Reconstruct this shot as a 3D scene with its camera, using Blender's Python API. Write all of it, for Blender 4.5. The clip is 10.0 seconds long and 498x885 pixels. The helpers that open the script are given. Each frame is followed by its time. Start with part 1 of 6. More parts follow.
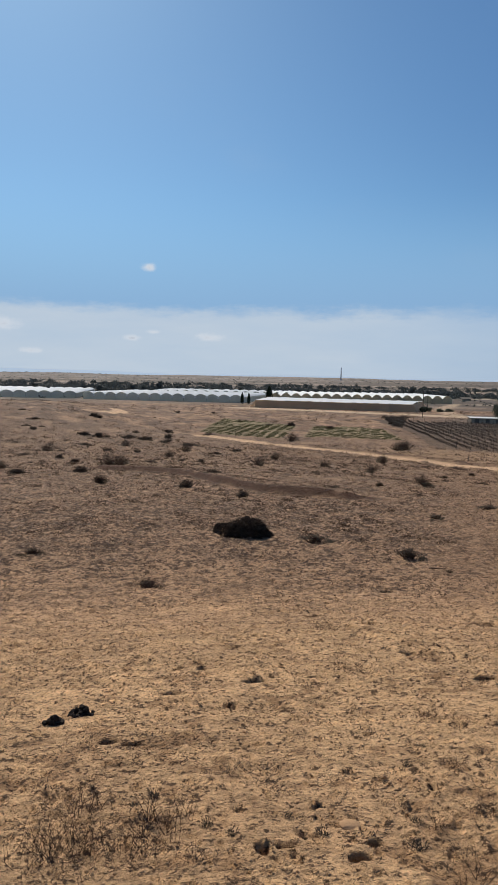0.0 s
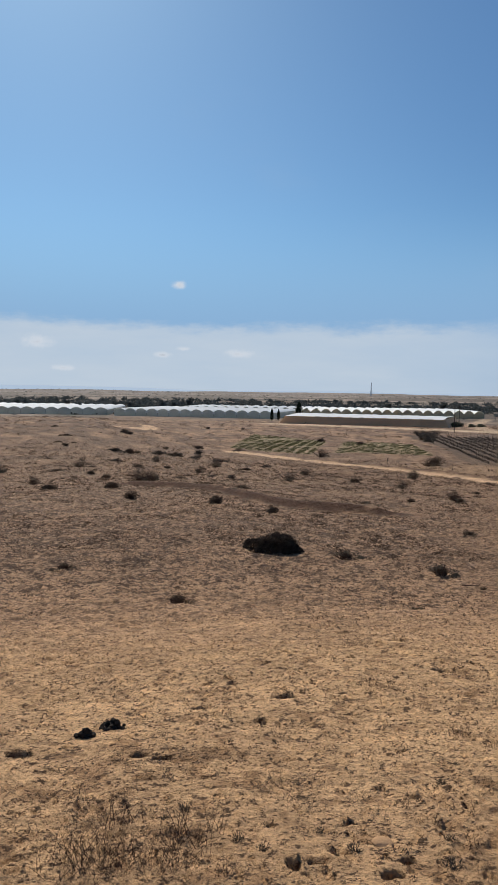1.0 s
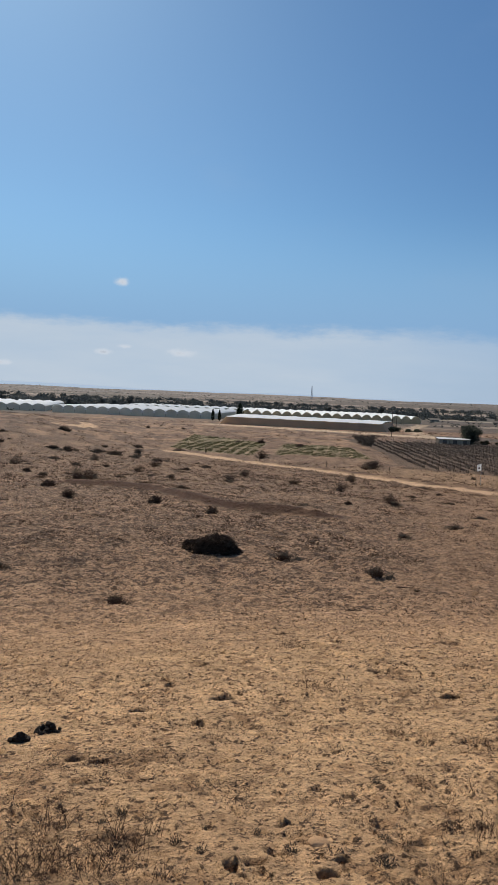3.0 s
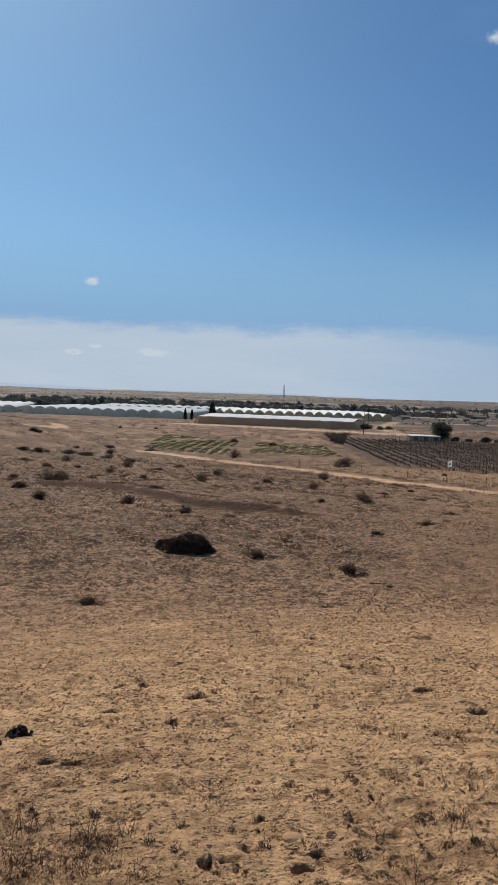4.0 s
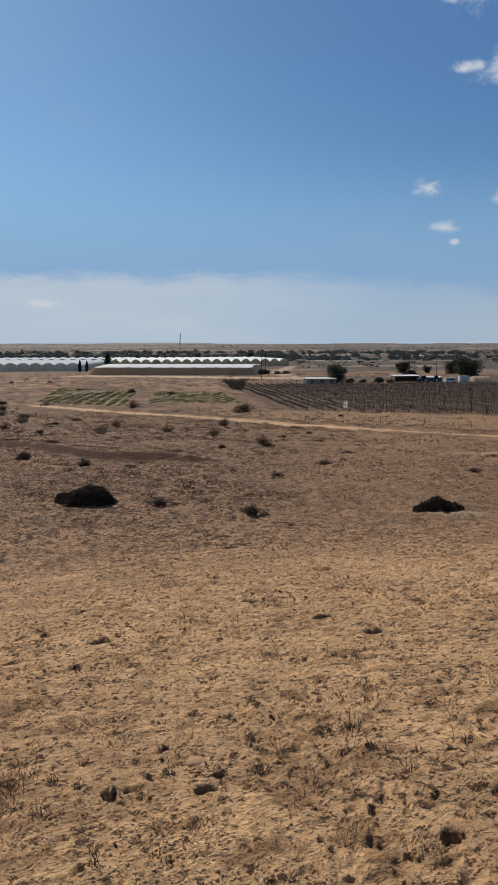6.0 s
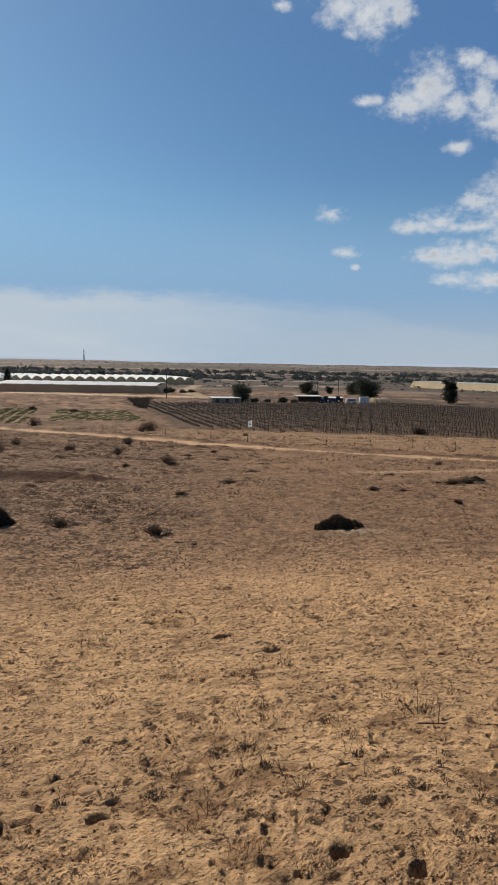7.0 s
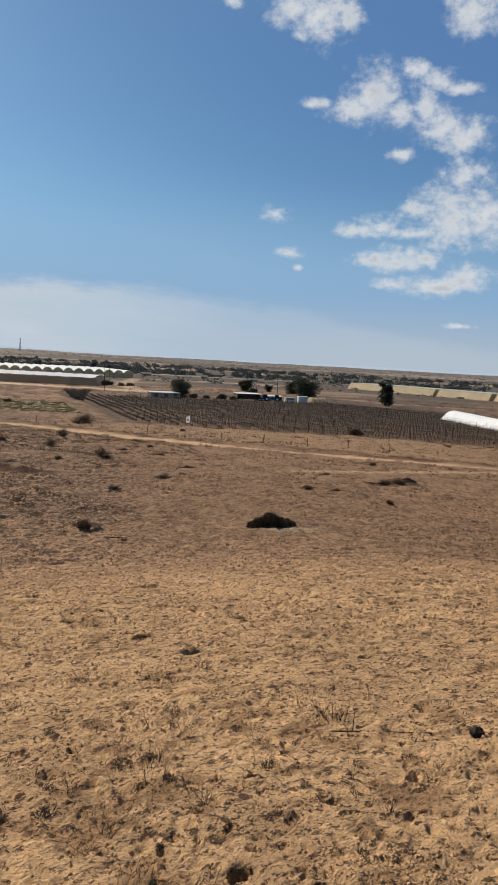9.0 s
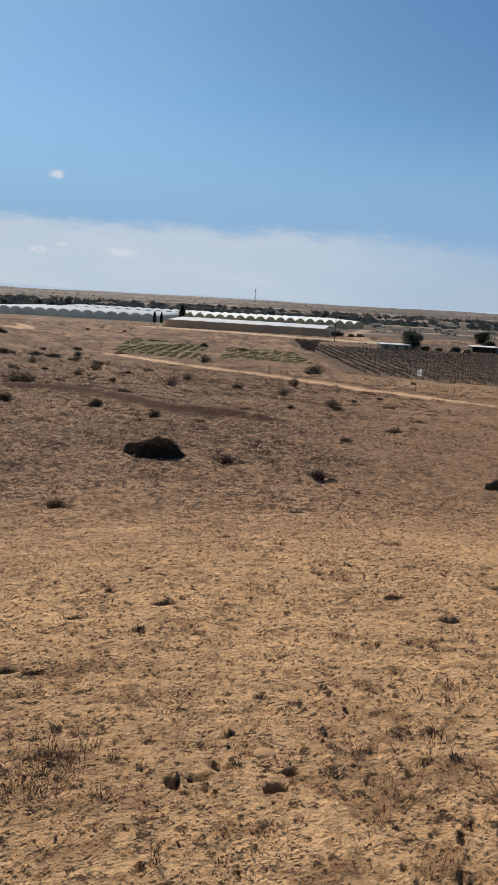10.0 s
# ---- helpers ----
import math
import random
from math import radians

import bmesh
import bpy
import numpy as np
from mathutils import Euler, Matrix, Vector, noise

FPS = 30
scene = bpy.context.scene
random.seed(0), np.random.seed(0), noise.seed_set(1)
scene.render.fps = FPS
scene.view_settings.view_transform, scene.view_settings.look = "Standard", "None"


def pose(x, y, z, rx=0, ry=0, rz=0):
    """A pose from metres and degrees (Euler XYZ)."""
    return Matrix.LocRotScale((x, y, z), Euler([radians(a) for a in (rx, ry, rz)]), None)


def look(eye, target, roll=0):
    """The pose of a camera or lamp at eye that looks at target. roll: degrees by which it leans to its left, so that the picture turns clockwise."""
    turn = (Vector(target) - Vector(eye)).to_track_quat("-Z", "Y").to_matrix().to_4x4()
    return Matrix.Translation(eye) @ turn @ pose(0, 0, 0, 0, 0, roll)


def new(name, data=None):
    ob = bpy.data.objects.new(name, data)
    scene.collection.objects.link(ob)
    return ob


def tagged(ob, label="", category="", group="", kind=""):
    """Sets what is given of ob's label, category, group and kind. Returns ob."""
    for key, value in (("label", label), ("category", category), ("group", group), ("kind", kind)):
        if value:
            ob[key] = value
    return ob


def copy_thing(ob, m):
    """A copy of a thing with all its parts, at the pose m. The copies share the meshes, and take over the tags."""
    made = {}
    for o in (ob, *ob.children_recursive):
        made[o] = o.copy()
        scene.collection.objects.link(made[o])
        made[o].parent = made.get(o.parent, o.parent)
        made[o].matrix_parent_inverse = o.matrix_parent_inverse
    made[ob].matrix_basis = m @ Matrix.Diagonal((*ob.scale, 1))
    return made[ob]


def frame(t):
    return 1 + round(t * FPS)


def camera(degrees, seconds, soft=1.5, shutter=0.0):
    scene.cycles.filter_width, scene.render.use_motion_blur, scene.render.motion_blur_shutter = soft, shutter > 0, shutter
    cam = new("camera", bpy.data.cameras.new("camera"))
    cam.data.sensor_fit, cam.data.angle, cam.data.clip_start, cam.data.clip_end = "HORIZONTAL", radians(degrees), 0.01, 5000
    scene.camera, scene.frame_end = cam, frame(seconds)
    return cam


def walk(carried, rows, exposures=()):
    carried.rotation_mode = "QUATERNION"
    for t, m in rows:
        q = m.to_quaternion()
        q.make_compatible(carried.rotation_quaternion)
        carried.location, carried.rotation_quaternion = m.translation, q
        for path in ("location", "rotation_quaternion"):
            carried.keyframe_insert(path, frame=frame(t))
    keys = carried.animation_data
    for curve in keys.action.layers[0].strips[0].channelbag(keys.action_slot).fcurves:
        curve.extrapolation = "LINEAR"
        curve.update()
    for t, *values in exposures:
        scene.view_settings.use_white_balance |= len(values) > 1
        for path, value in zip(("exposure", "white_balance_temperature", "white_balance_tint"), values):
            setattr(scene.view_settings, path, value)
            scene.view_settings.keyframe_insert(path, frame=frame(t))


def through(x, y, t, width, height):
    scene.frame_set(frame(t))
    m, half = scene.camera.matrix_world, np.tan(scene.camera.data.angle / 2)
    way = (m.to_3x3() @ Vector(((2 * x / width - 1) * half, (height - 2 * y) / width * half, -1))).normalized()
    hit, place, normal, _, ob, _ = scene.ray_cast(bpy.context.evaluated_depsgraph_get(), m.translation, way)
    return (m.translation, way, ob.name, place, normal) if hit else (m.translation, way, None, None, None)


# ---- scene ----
cam = camera(37.28, 10.0, soft=1.5)
ROWS = [
    (0.0, 0.000, 0.000, -0.000, -3.95, -5.05, 1.15),
    (0.5, -0.018, 0.004, 0.013, -1.40, -3.56, 1.04),
    (1.0, -0.003, -0.019, -0.014, -1.61, -3.85, 0.85),
    (1.5, -0.017, -0.022, 0.007, -5.15, -3.77, 3.35),
    (2.0, -0.038, -0.033, 0.007, -5.07, -3.71, 3.24),
    (3.5, -0.024, -0.038, 0.002, -7.33, -3.66, 2.02),
    (4.0, -0.015, -0.032, -0.006, -8.36, -3.68, 1.85),
    (4.5, 0.001, -0.030, -0.024, -9.14, -4.23, 0.64),
    (5.0, 0.027, -0.029, -0.053, -10.60, -6.56, -0.82),
    (5.5, 0.041, -0.022, -0.081, -12.76, -7.53, -0.61),
    (6.0, 0.057, -0.006, -0.089, -16.18, -7.59, -0.12),
    (7.5, 0.102, -0.053, -0.069, -25.77, -5.49, 1.26),
    (8.0, 0.130, -0.037, -0.069, -26.66, -5.49, 1.35),
    (8.5, 0.222, 0.000, -0.079, -28.23, -5.70, 2.05),
    (9.0, 0.261, 0.073, -0.094, -28.40, -6.17, 3.17),
    (9.5, 0.196, 0.189, -0.083, -25.16, -8.99, 5.11),
    (10.0, 0.014, 0.322, -0.082, -11.06, -10.87, 3.19),
]


def aim(x, y, z, yaw, pitch, roll):
    a, b = radians(yaw), radians(pitch)
    eye = Vector((x, y, 1.44 + z))
    return look(eye, eye + Vector((-math.sin(a) * math.cos(b), math.cos(a) * math.cos(b), math.sin(b))), roll)


walk(cam, [(t, aim(*row)) for t, *row in ROWS], exposures=[(0.0, -0.07, 6420, 10), (3.5, -0.11, 6400, 10), (5.0, -0.20, 6400, 10), (6.0, -0.19, 6480, 10), (7.5, -0.06, 6850, 10), (9.2, -0.03, 6850, 10), (10.0, -0.03, 6600, 10)])

# ---------------------------------------------------------------- daylight
SUN_AZ, SUN_EL = -16.0, 39.0

lamp = bpy.data.lights.new("sun", "SUN")
lamp.energy, lamp.angle, lamp.color = 5.5, radians(0.6), (1.0, 0.93, 0.81)
sun = new("sun", lamp)
toward = Vector((math.sin(radians(SUN_AZ)) * math.cos(radians(SUN_EL)), math.cos(radians(SUN_AZ)) * math.cos(radians(SUN_EL)), math.sin(radians(SUN_EL))))
sun.matrix_world = look(toward * 60, (0, 0, 0))

# clouds: azimuth, elevation, half width, half height, in degrees
CUMULUS = [
    (29.8, 24.7, 1.78, 1.18), (31.9, 24.2, 2.03, 1.52), (33.8, 24.0, 1.1, 1.02), (30.5, 22.8, 0.5, 0.25), (36.2, 19.3, 1.78, 1.69), (34.4, 18.4, 1.61, 0.68), (32.4, 18.7, 1.02, 0.26),
    (38.0, 18.3, 1.27, 0.85), (39.3, 20.9, 0.93, 0.72), (40.7, 20.2, 1.44, 0.68), (42.3, 19.6, 1.1, 0.26), (39.9, 18.7, 1.02, 1.1), (41.1, 17.3, 1.44, 1.1), (43.0, 16.6, 1.69, 1.02),
    (38.5, 15.4, 0.75, 0.3), (43.1, 14.2, 1.52, 0.85), (25.5, 24.6, 0.55, 0.25), (42.9, 24.4, 1.61, 1.44),
]
LOW_CLOUD = [
    (42.4, 11.3, 2.37, 1.95), (44.8, 11.6, 2.2, 1.9), (40.1, 11.7, 1.44, 0.59), (37.5, 10.6, 1.52, 0.72), (35.8, 10.2, 1.27, 0.34), (39.7, 10.1, 1.69, 0.3), (39.0, 8.1, 1.95, 0.76),
    (37.0, 8.1, 1.27, 0.34), (41.0, 8.2, 1.27, 0.59), (41.5, 6.4, 2.96, 0.62), (43.6, 6.9, 1.86, 0.85), (38.7, 6.4, 1.35, 0.28), (29.5, 11.1, 0.8, 0.38), (30.6, 8.4, 0.72, 0.28),
    (31.3, 7.3, 0.28, 0.14), (43.7, 3.5, 0.8, 0.14), (-3.9, 8.1, 0.4, 0.2), (-5.1, 2.8, 0.45, 0.14), (-3.5, 3.3, 0.36, 0.11), (0.8, 3.0, 0.8, 0.2), (-14.4, 3.6, 0.75, 0.3), (-12.7, 1.7, 0.6, 0.15),
]

world = bpy.data.worlds.new("sky")
scene.world = world
world.use_nodes = True
wt = world.node_tree
wt.nodes.clear()


def wmath(op, a, b=None, c=None, clamp=False):
    n = wt.nodes.new("ShaderNodeMath")
    n.operation, n.use_clamp = op, clamp
    for k, v in enumerate((a, b, c)):
        if v is None:
            continue
        if isinstance(v, (int, float)):
            n.inputs[k].default_value = v
        else:
            wt.links.new(v, n.inputs[k])
    return n.outputs[0]


def wramp(v, lo, hi):
    n = wt.nodes.new("ShaderNodeMapRange")
    n.interpolation_type = "SMOOTHSTEP"
    wt.links.new(v, n.inputs[0])
    n.inputs[1].default_value, n.inputs[2].default_value = lo, hi
    return n.outputs[0]


def wmix(fac, a, b):
    n = wt.nodes.new("ShaderNodeMix")
    n.data_type = "RGBA"
    wt.links.new(fac, n.inputs[0])
    for v, k in ((a, 6), (b, 7)):
        if isinstance(v, tuple):
            n.inputs[k].default_value = (*v, 1)
        else:
            wt.links.new(v, n.inputs[k])
    return n.outputs[2]


sky = wt.nodes.new("ShaderNodeTexSky")
sky.sky_type, sky.sun_disc = "NISHITA", False
sky.sun_elevation, sky.sun_rotation = radians(SUN_EL), radians(SUN_AZ)
sky.altitude, sky.air_density, sky.dust_density, sky.ozone_density = 200, 1.0, 0.5, 1.0
where = wt.nodes.new("ShaderNodeTexCoord").outputs["Generated"]
axes = wt.nodes.new("ShaderNodeSeparateXYZ")
wt.links.new(where, axes.inputs[0])
DEG = 180 / math.pi
el = wmath("MULTIPLY", wmath("ARCSINE", axes.outputs[2]), DEG)
az = wmath("MULTIPLY", wmath("ARCTAN2", axes.outputs[0], axes.outputs[1]), DEG)


def wnoise(scale, detail, stretch=1.0, rough=0.55):
    m = wt.nodes.new("ShaderNodeCombineXYZ")
    wt.links.new(wmath("MULTIPLY", az, 1.0 / stretch), m.inputs[0])
    wt.links.new(el, m.inputs[1])
    n = wt.nodes.new("ShaderNodeTexNoise")
    wt.links.new(m.outputs[0], n.inputs["Vector"])
    n.inputs["Scale"].default_value, n.inputs["Detail"].default_value, n.inputs["Roughness"].default_value = scale, detail, rough
    return wmath("SUBTRACT", n.outputs[0], 0.5)


# the veil of high cloud along the horizon, sinking towards the west
edge = wmath("SUBTRACT", 5.15, wmath("MULTIPLY", wmath("POWER", wmath("MAXIMUM", wmath("SUBTRACT", az, 20.0), 0.0), 1.5), 0.026))
lift = wmath("SUBTRACT", edge, el)
lift = wmath("ADD", lift, wmath("ADD", wmath("MULTIPLY", wnoise(0.8, 8, 3.0, 0.66), 2.2), wmath("MULTIPLY", wnoise(0.12, 3, 2.0), 1.4)))
veil = wmath("MULTIPLY", wmath("MULTIPLY", wramp(lift, -0.5, 0.8), wmath("SUBTRACT", 1.0, wmath("MULTIPLY", wramp(az, 8.0, 34.0), 0.72))), wmath("ADD", 0.86, wmath("MULTIPLY", wnoise(0.5, 6, 5.0), 0.6)), clamp=True)
wisp = wmath("MULTIPLY", wramp(wnoise(0.09, 5, 2.0), 0.02, 0.3), wmath("MULTIPLY", wramp(el, 3.0, 8.0), 0.22))
# fair-weather cumulus
az_bent = wmath("ADD", az, wmath("MULTIPLY", wnoise(0.7, 5, 1.0, 0.6), 2.0))
el_bent = wmath("ADD", el, wmath("MULTIPLY", wnoise(0.9, 5, 1.3, 0.6), 1.3))
ragged = wmath("ADD", wmath("MULTIPLY", wnoise(0.5, 9, 1.2, 0.6), 1.6), wmath("MULTIPLY", wnoise(1.5, 9, 1.3, 0.62), 1.5))
heap = None
for a, e, w, h in CUMULUS + LOW_CLOUD:
    small = h < 0.45
    dx = wmath("DIVIDE", wmath("SUBTRACT", az if small else az_bent, a), w * (1.9 if small else 1.5))
    dy = wmath("DIVIDE", wmath("SUBTRACT", el if small else el_bent, e - h * 0.15), h * (2.3 if small else 1.75))
    dy = wmath("MAXIMUM", dy, wmath("MULTIPLY", dy, -1.25))  # flatter bases
    d = wmath("SUBTRACT", 1.0, wmath("SQRT", wmath("ADD", wmath("MULTIPLY", dx, dx), wmath("MULTIPLY", dy, dy))))
    heap = d if heap is None else wmath("MAXIMUM", heap, d)
thick = wmath("ADD", heap, wmath("MULTIPLY", ragged, wramp(heap, -0.5, 0.3)))
puff = wmath("MULTIPLY", wramp(thick, -0.05, 1.1), 0.95)
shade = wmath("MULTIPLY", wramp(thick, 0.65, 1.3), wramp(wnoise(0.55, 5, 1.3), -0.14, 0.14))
bright = wmix(shade, (9.6, 10.3, 11.2), (6.9, 7.5, 8.5))
tone = wt.nodes.new("ShaderNodeMix")
tone.data_type, tone.blend_type = "RGBA", "MULTIPLY"
tone.inputs[0].default_value = 1.0
wt.links.new(sky.outputs[0], tone.inputs[6])
tone.inputs[7].default_value = (0.66, 0.98, 1.20, 1)
haze = wmath("MULTIPLY", wramp(el, 14.0, 4.0), 0.9)
far_side = wmix(wmath("MULTIPLY", wmath("MULTIPLY", wramp(az, 2.0, 45.0), wramp(el, 6.0, 20.0)), 0.6), tone.outputs[2], (1.35, 3.15, 7.0))
colour = wmix(haze, far_side, (3.6, 6.05, 9.6))
colour = wmix(wmath("MULTIPLY", wmath("MULTIPLY", wramp(el, 6.0, 0.5), wramp(az, 14.0, 36.0)), 0.85), colour, (5.9, 7.2, 8.7))
colour = wmix(veil, colour, (7.9, 9.1, 10.4))
colour = wmix(wisp, colour, (5.0, 6.8, 9.2))
colour = wmix(puff, colour, bright)
glow = wt.nodes.new("ShaderNodeBackground")
glow.inputs["Strength"].default_value = 0.07
wt.links.new(colour, glow.inputs["Color"])
out = wt.nodes.new("ShaderNodeOutputWorld")
wt.links.new(glow.outputs[0], out.inputs["Surface"])

# ---------------------------------------------------------------- materials
def material(name, dark, light, rough=0.85, scale=3.0, detail=6, bump=0.0, bump_scale=30.0, metal=0.0, vary=0.0, spec=0.08, through=0.0):
    """A surface of two tones mixed by coarse and fine noise, with relief; vary: how far single pieces differ."""
    m = bpy.data.materials.new(name)
    m.use_nodes = True
    nt = m.node_tree
    bsdf = nt.nodes["Principled BSDF"]
    pos = nt.nodes.new("ShaderNodeNewGeometry").outputs["Position"]
    coarse, fine = nt.nodes.new("ShaderNodeTexNoise"), nt.nodes.new("ShaderNodeTexNoise")
    for n, s in ((coarse, scale), (fine, scale * 9)):
        nt.links.new(pos, n.inputs["Vector"])
        n.inputs["Scale"].default_value, n.inputs["Detail"].default_value = s, detail
    add = nt.nodes.new("ShaderNodeMath")
    add.operation = "MULTIPLY_ADD"
    nt.links.new(fine.outputs[0], add.inputs[0])
    add.inputs[1].default_value = 0.6
    nt.links.new(coarse.outputs[0], add.inputs[2])
    reach = nt.nodes.new("ShaderNodeMapRange")
    nt.links.new(add.outputs[0], reach.inputs[0])
    reach.inputs[1].default_value, reach.inputs[2].default_value = 0.55, 1.05
    mix = nt.nodes.new("ShaderNodeMix")
    mix.data_type = "RGBA"
    nt.links.new(reach.outputs[0], mix.inputs[0])
    mix.inputs[6].default_value, mix.inputs[7].default_value = (*dark, 1), (*light, 1)
    colour = mix.outputs[2]
    if vary:
        each = nt.nodes.new("ShaderNodeObjectInfo")
        island = nt.nodes.new("ShaderNodeNewGeometry")
        both = nt.nodes.new("ShaderNodeMath")
        both.operation = "ADD"
        nt.links.new(each.outputs["Random"], both.inputs[0])
        nt.links.new(island.outputs["Random Per Island"], both.inputs[1])
        span = nt.nodes.new("ShaderNodeMapRange")
        nt.links.new(both.outputs[0], span.inputs[0])
        span.inputs[2].default_value = 2.0
        span.inputs[3].default_value, span.inputs[4].default_value = 1 - vary, 1 + vary
        hsv = nt.nodes.new("ShaderNodeHueSaturation")
        nt.links.new(span.outputs[0], hsv.inputs["Value"])
        nt.links.new(colour, hsv.inputs["Color"])
        colour = hsv.outputs[0]
    nt.links.new(colour, bsdf.inputs["Base Color"])
    bsdf.inputs["Roughness"].default_value = rough
    bsdf.inputs["Metallic"].default_value = metal
    bsdf.inputs["Specular IOR Level"].default_value = spec
    if bump:
        grain = nt.nodes.new("ShaderNodeTexNoise")
        nt.links.new(pos, grain.inputs["Vector"])
        grain.inputs["Scale"].default_value, grain.inputs["Detail"].default_value = bump_scale, 5
        b = nt.nodes.new("ShaderNodeBump")
        b.inputs["Strength"].default_value, b.inputs["Distance"].default_value = bump, 0.4 / bump_scale
        nt.links.new(grain.outputs[0], b.inputs["Height"])
        nt.links.new(b.outputs[0], bsdf.inputs["Normal"])
    if through:
        back = nt.nodes.new("ShaderNodeBsdfTranslucent")
        nt.links.new(colour, back.inputs["Color"])
        blend = nt.nodes.new("ShaderNodeMixShader")
        blend.inputs[0].default_value = through
        nt.links.new(bsdf.outputs[0], blend.inputs[1])
        nt.links.new(back.outputs[0], blend.inputs[2])
        nt.links.new(blend.outputs[0], nt.nodes["Material Output"].inputs["Surface"])
    return m


def ground_material():
    """Sand and soil: the lie of sand, scrub, track and tilled land comes with the mesh, grain and relief from noise."""
    m = bpy.data.materials.new("sand_and_soil")
    m.use_nodes = True
    nt = m.node_tree
    bsdf = nt.nodes["Principled BSDF"]
    cover = nt.nodes.new("ShaderNodeAttribute")
    cover.attribute_name = "cover"
    pos = nt.nodes.new("ShaderNodeNewGeometry").outputs["Position"]
    def grain_of(scale, detail, rough, lo=0.3, hi=0.7):
        n = nt.nodes.new("ShaderNodeTexNoise")
        nt.links.new(pos, n.inputs["Vector"])
        n.inputs["Scale"].default_value, n.inputs["Detail"].default_value, n.inputs["Roughness"].default_value = scale, detail, rough
        cut = nt.nodes.new("ShaderNodeMapRange")
        nt.links.new(n.outputs[0], cut.inputs[0])
        cut.inputs[1].default_value, cut.inputs[2].default_value = lo, hi
        return cut.outputs[0]

    def chain(terms, start):
        total = None
        for out, amp in terms:
            step = nt.nodes.new("ShaderNodeMath")
            step.operation = "MULTIPLY_ADD"
            nt.links.new(out, step.inputs[0])
            step.inputs[1].default_value = amp
            if total is None:
                step.inputs[2].default_value = start
            else:
                nt.links.new(total, step.inputs[2])
            total = step.outputs[0]
        return total

    value = chain(((grain_of(0.3, 5, 0.6), 0.30), (grain_of(1.7, 6, 0.65), 0.40), (grain_of(9.0, 6, 0.65), 0.45), (grain_of(55.0, 5, 0.65), 0.45)), 0.25)
    hsv = nt.nodes.new("ShaderNodeHueSaturation")
    nt.links.new(cover.outputs["Color"], hsv.inputs["Color"])
    nt.links.new(value, hsv.inputs["Value"])
    # dark crumbs of crust and plant litter, with small ground shadows painted as flecks
    fleck = None
    for s, lo, hi in ((1.3, 0.63, 0.67), (5.0, 0.60, 0.64), (11.0, 0.56, 0.59), (24.0, 0.56, 0.59), (60.0, 0.59, 0.63)):
        n = grain_of(s, 9, 0.75, lo, hi)
        if fleck is None:
            fleck = n
        else:
            both = nt.nodes.new("ShaderNodeMath")
            both.operation = "MAXIMUM"
            nt.links.new(fleck, both.inputs[0])
            nt.links.new(n, both.inputs[1])
            fleck = both.outputs[0]
    part_of = nt.nodes.new("ShaderNodeMath")
    part_of.operation = "MULTIPLY"
    nt.links.new(fleck, part_of.inputs[0])
    part_of.inputs[1].default_value = 0.9
    crumb_shade = nt.nodes.new("ShaderNodeMix")
    crumb_shade.data_type = "RGBA"
    nt.links.new(part_of.outputs[0], crumb_shade.inputs[0])
    nt.links.new(hsv.outputs[0], crumb_shade.inputs[6])
    crumb_shade.inputs[7].default_value = (0.07, 0.038, 0.022, 1)
    # matted dry herbs, straw and dark stalks, where the cover's fourth channel says scrub
    cloth = crumb_shade.outputs[2]
    for scale, lo, hi, amount, rgb in ((3.4, 0.51, 0.57, 0.55, (0.44, 0.272, 0.158)), (7.5, 0.535, 0.575, 0.65, (0.48, 0.30, 0.175)), (1.3, 0.54, 0.61, 0.5, (0.11, 0.064, 0.038)), (3.0, 0.535, 0.575, 0.80, (0.062, 0.034, 0.02)), (6.4, 0.53, 0.565, 0.80, (0.058, 0.033, 0.02))):
        share = nt.nodes.new("ShaderNodeMath")
        share.operation = "MULTIPLY"
        nt.links.new(grain_of(scale, 5, 0.62, lo, hi), share.inputs[0])
        nt.links.new(cover.outputs["Alpha"], share.inputs[1])
        scaled = nt.nodes.new("ShaderNodeMath")
        scaled.operation = "MULTIPLY"
        nt.links.new(share.outputs[0], scaled.inputs[0])
        scaled.inputs[1].default_value = amount
        herb = nt.nodes.new("ShaderNodeMix")
        herb.data_type = "RGBA"
        nt.links.new(scaled.outputs[0], herb.inputs[0])
        nt.links.new(cloth, herb.inputs[6])
        herb.inputs[7].default_value = (*rgb, 1)
        cloth = herb.outputs[2]
    nt.links.new(cloth, bsdf.inputs["Base Color"])
    bsdf.inputs["Roughness"].default_value = 0.95
    bsdf.inputs["Specular IOR Level"].default_value = 0.12
    height = chain(((grain_of(4.0, 6, 0.6), 0.07), (grain_of(22.0, 6, 0.65), 0.034), (grain_of(90.0, 5, 0.65), 0.008)), 0.0)
    b = nt.nodes.new("ShaderNodeBump")
    b.inputs["Strength"].default_value, b.inputs["Distance"].default_value = 1.0, 1.0
    nt.links.new(height, b.inputs["Height"])
    nt.links.new(b.outputs[0], bsdf.inputs["Normal"])
    return m


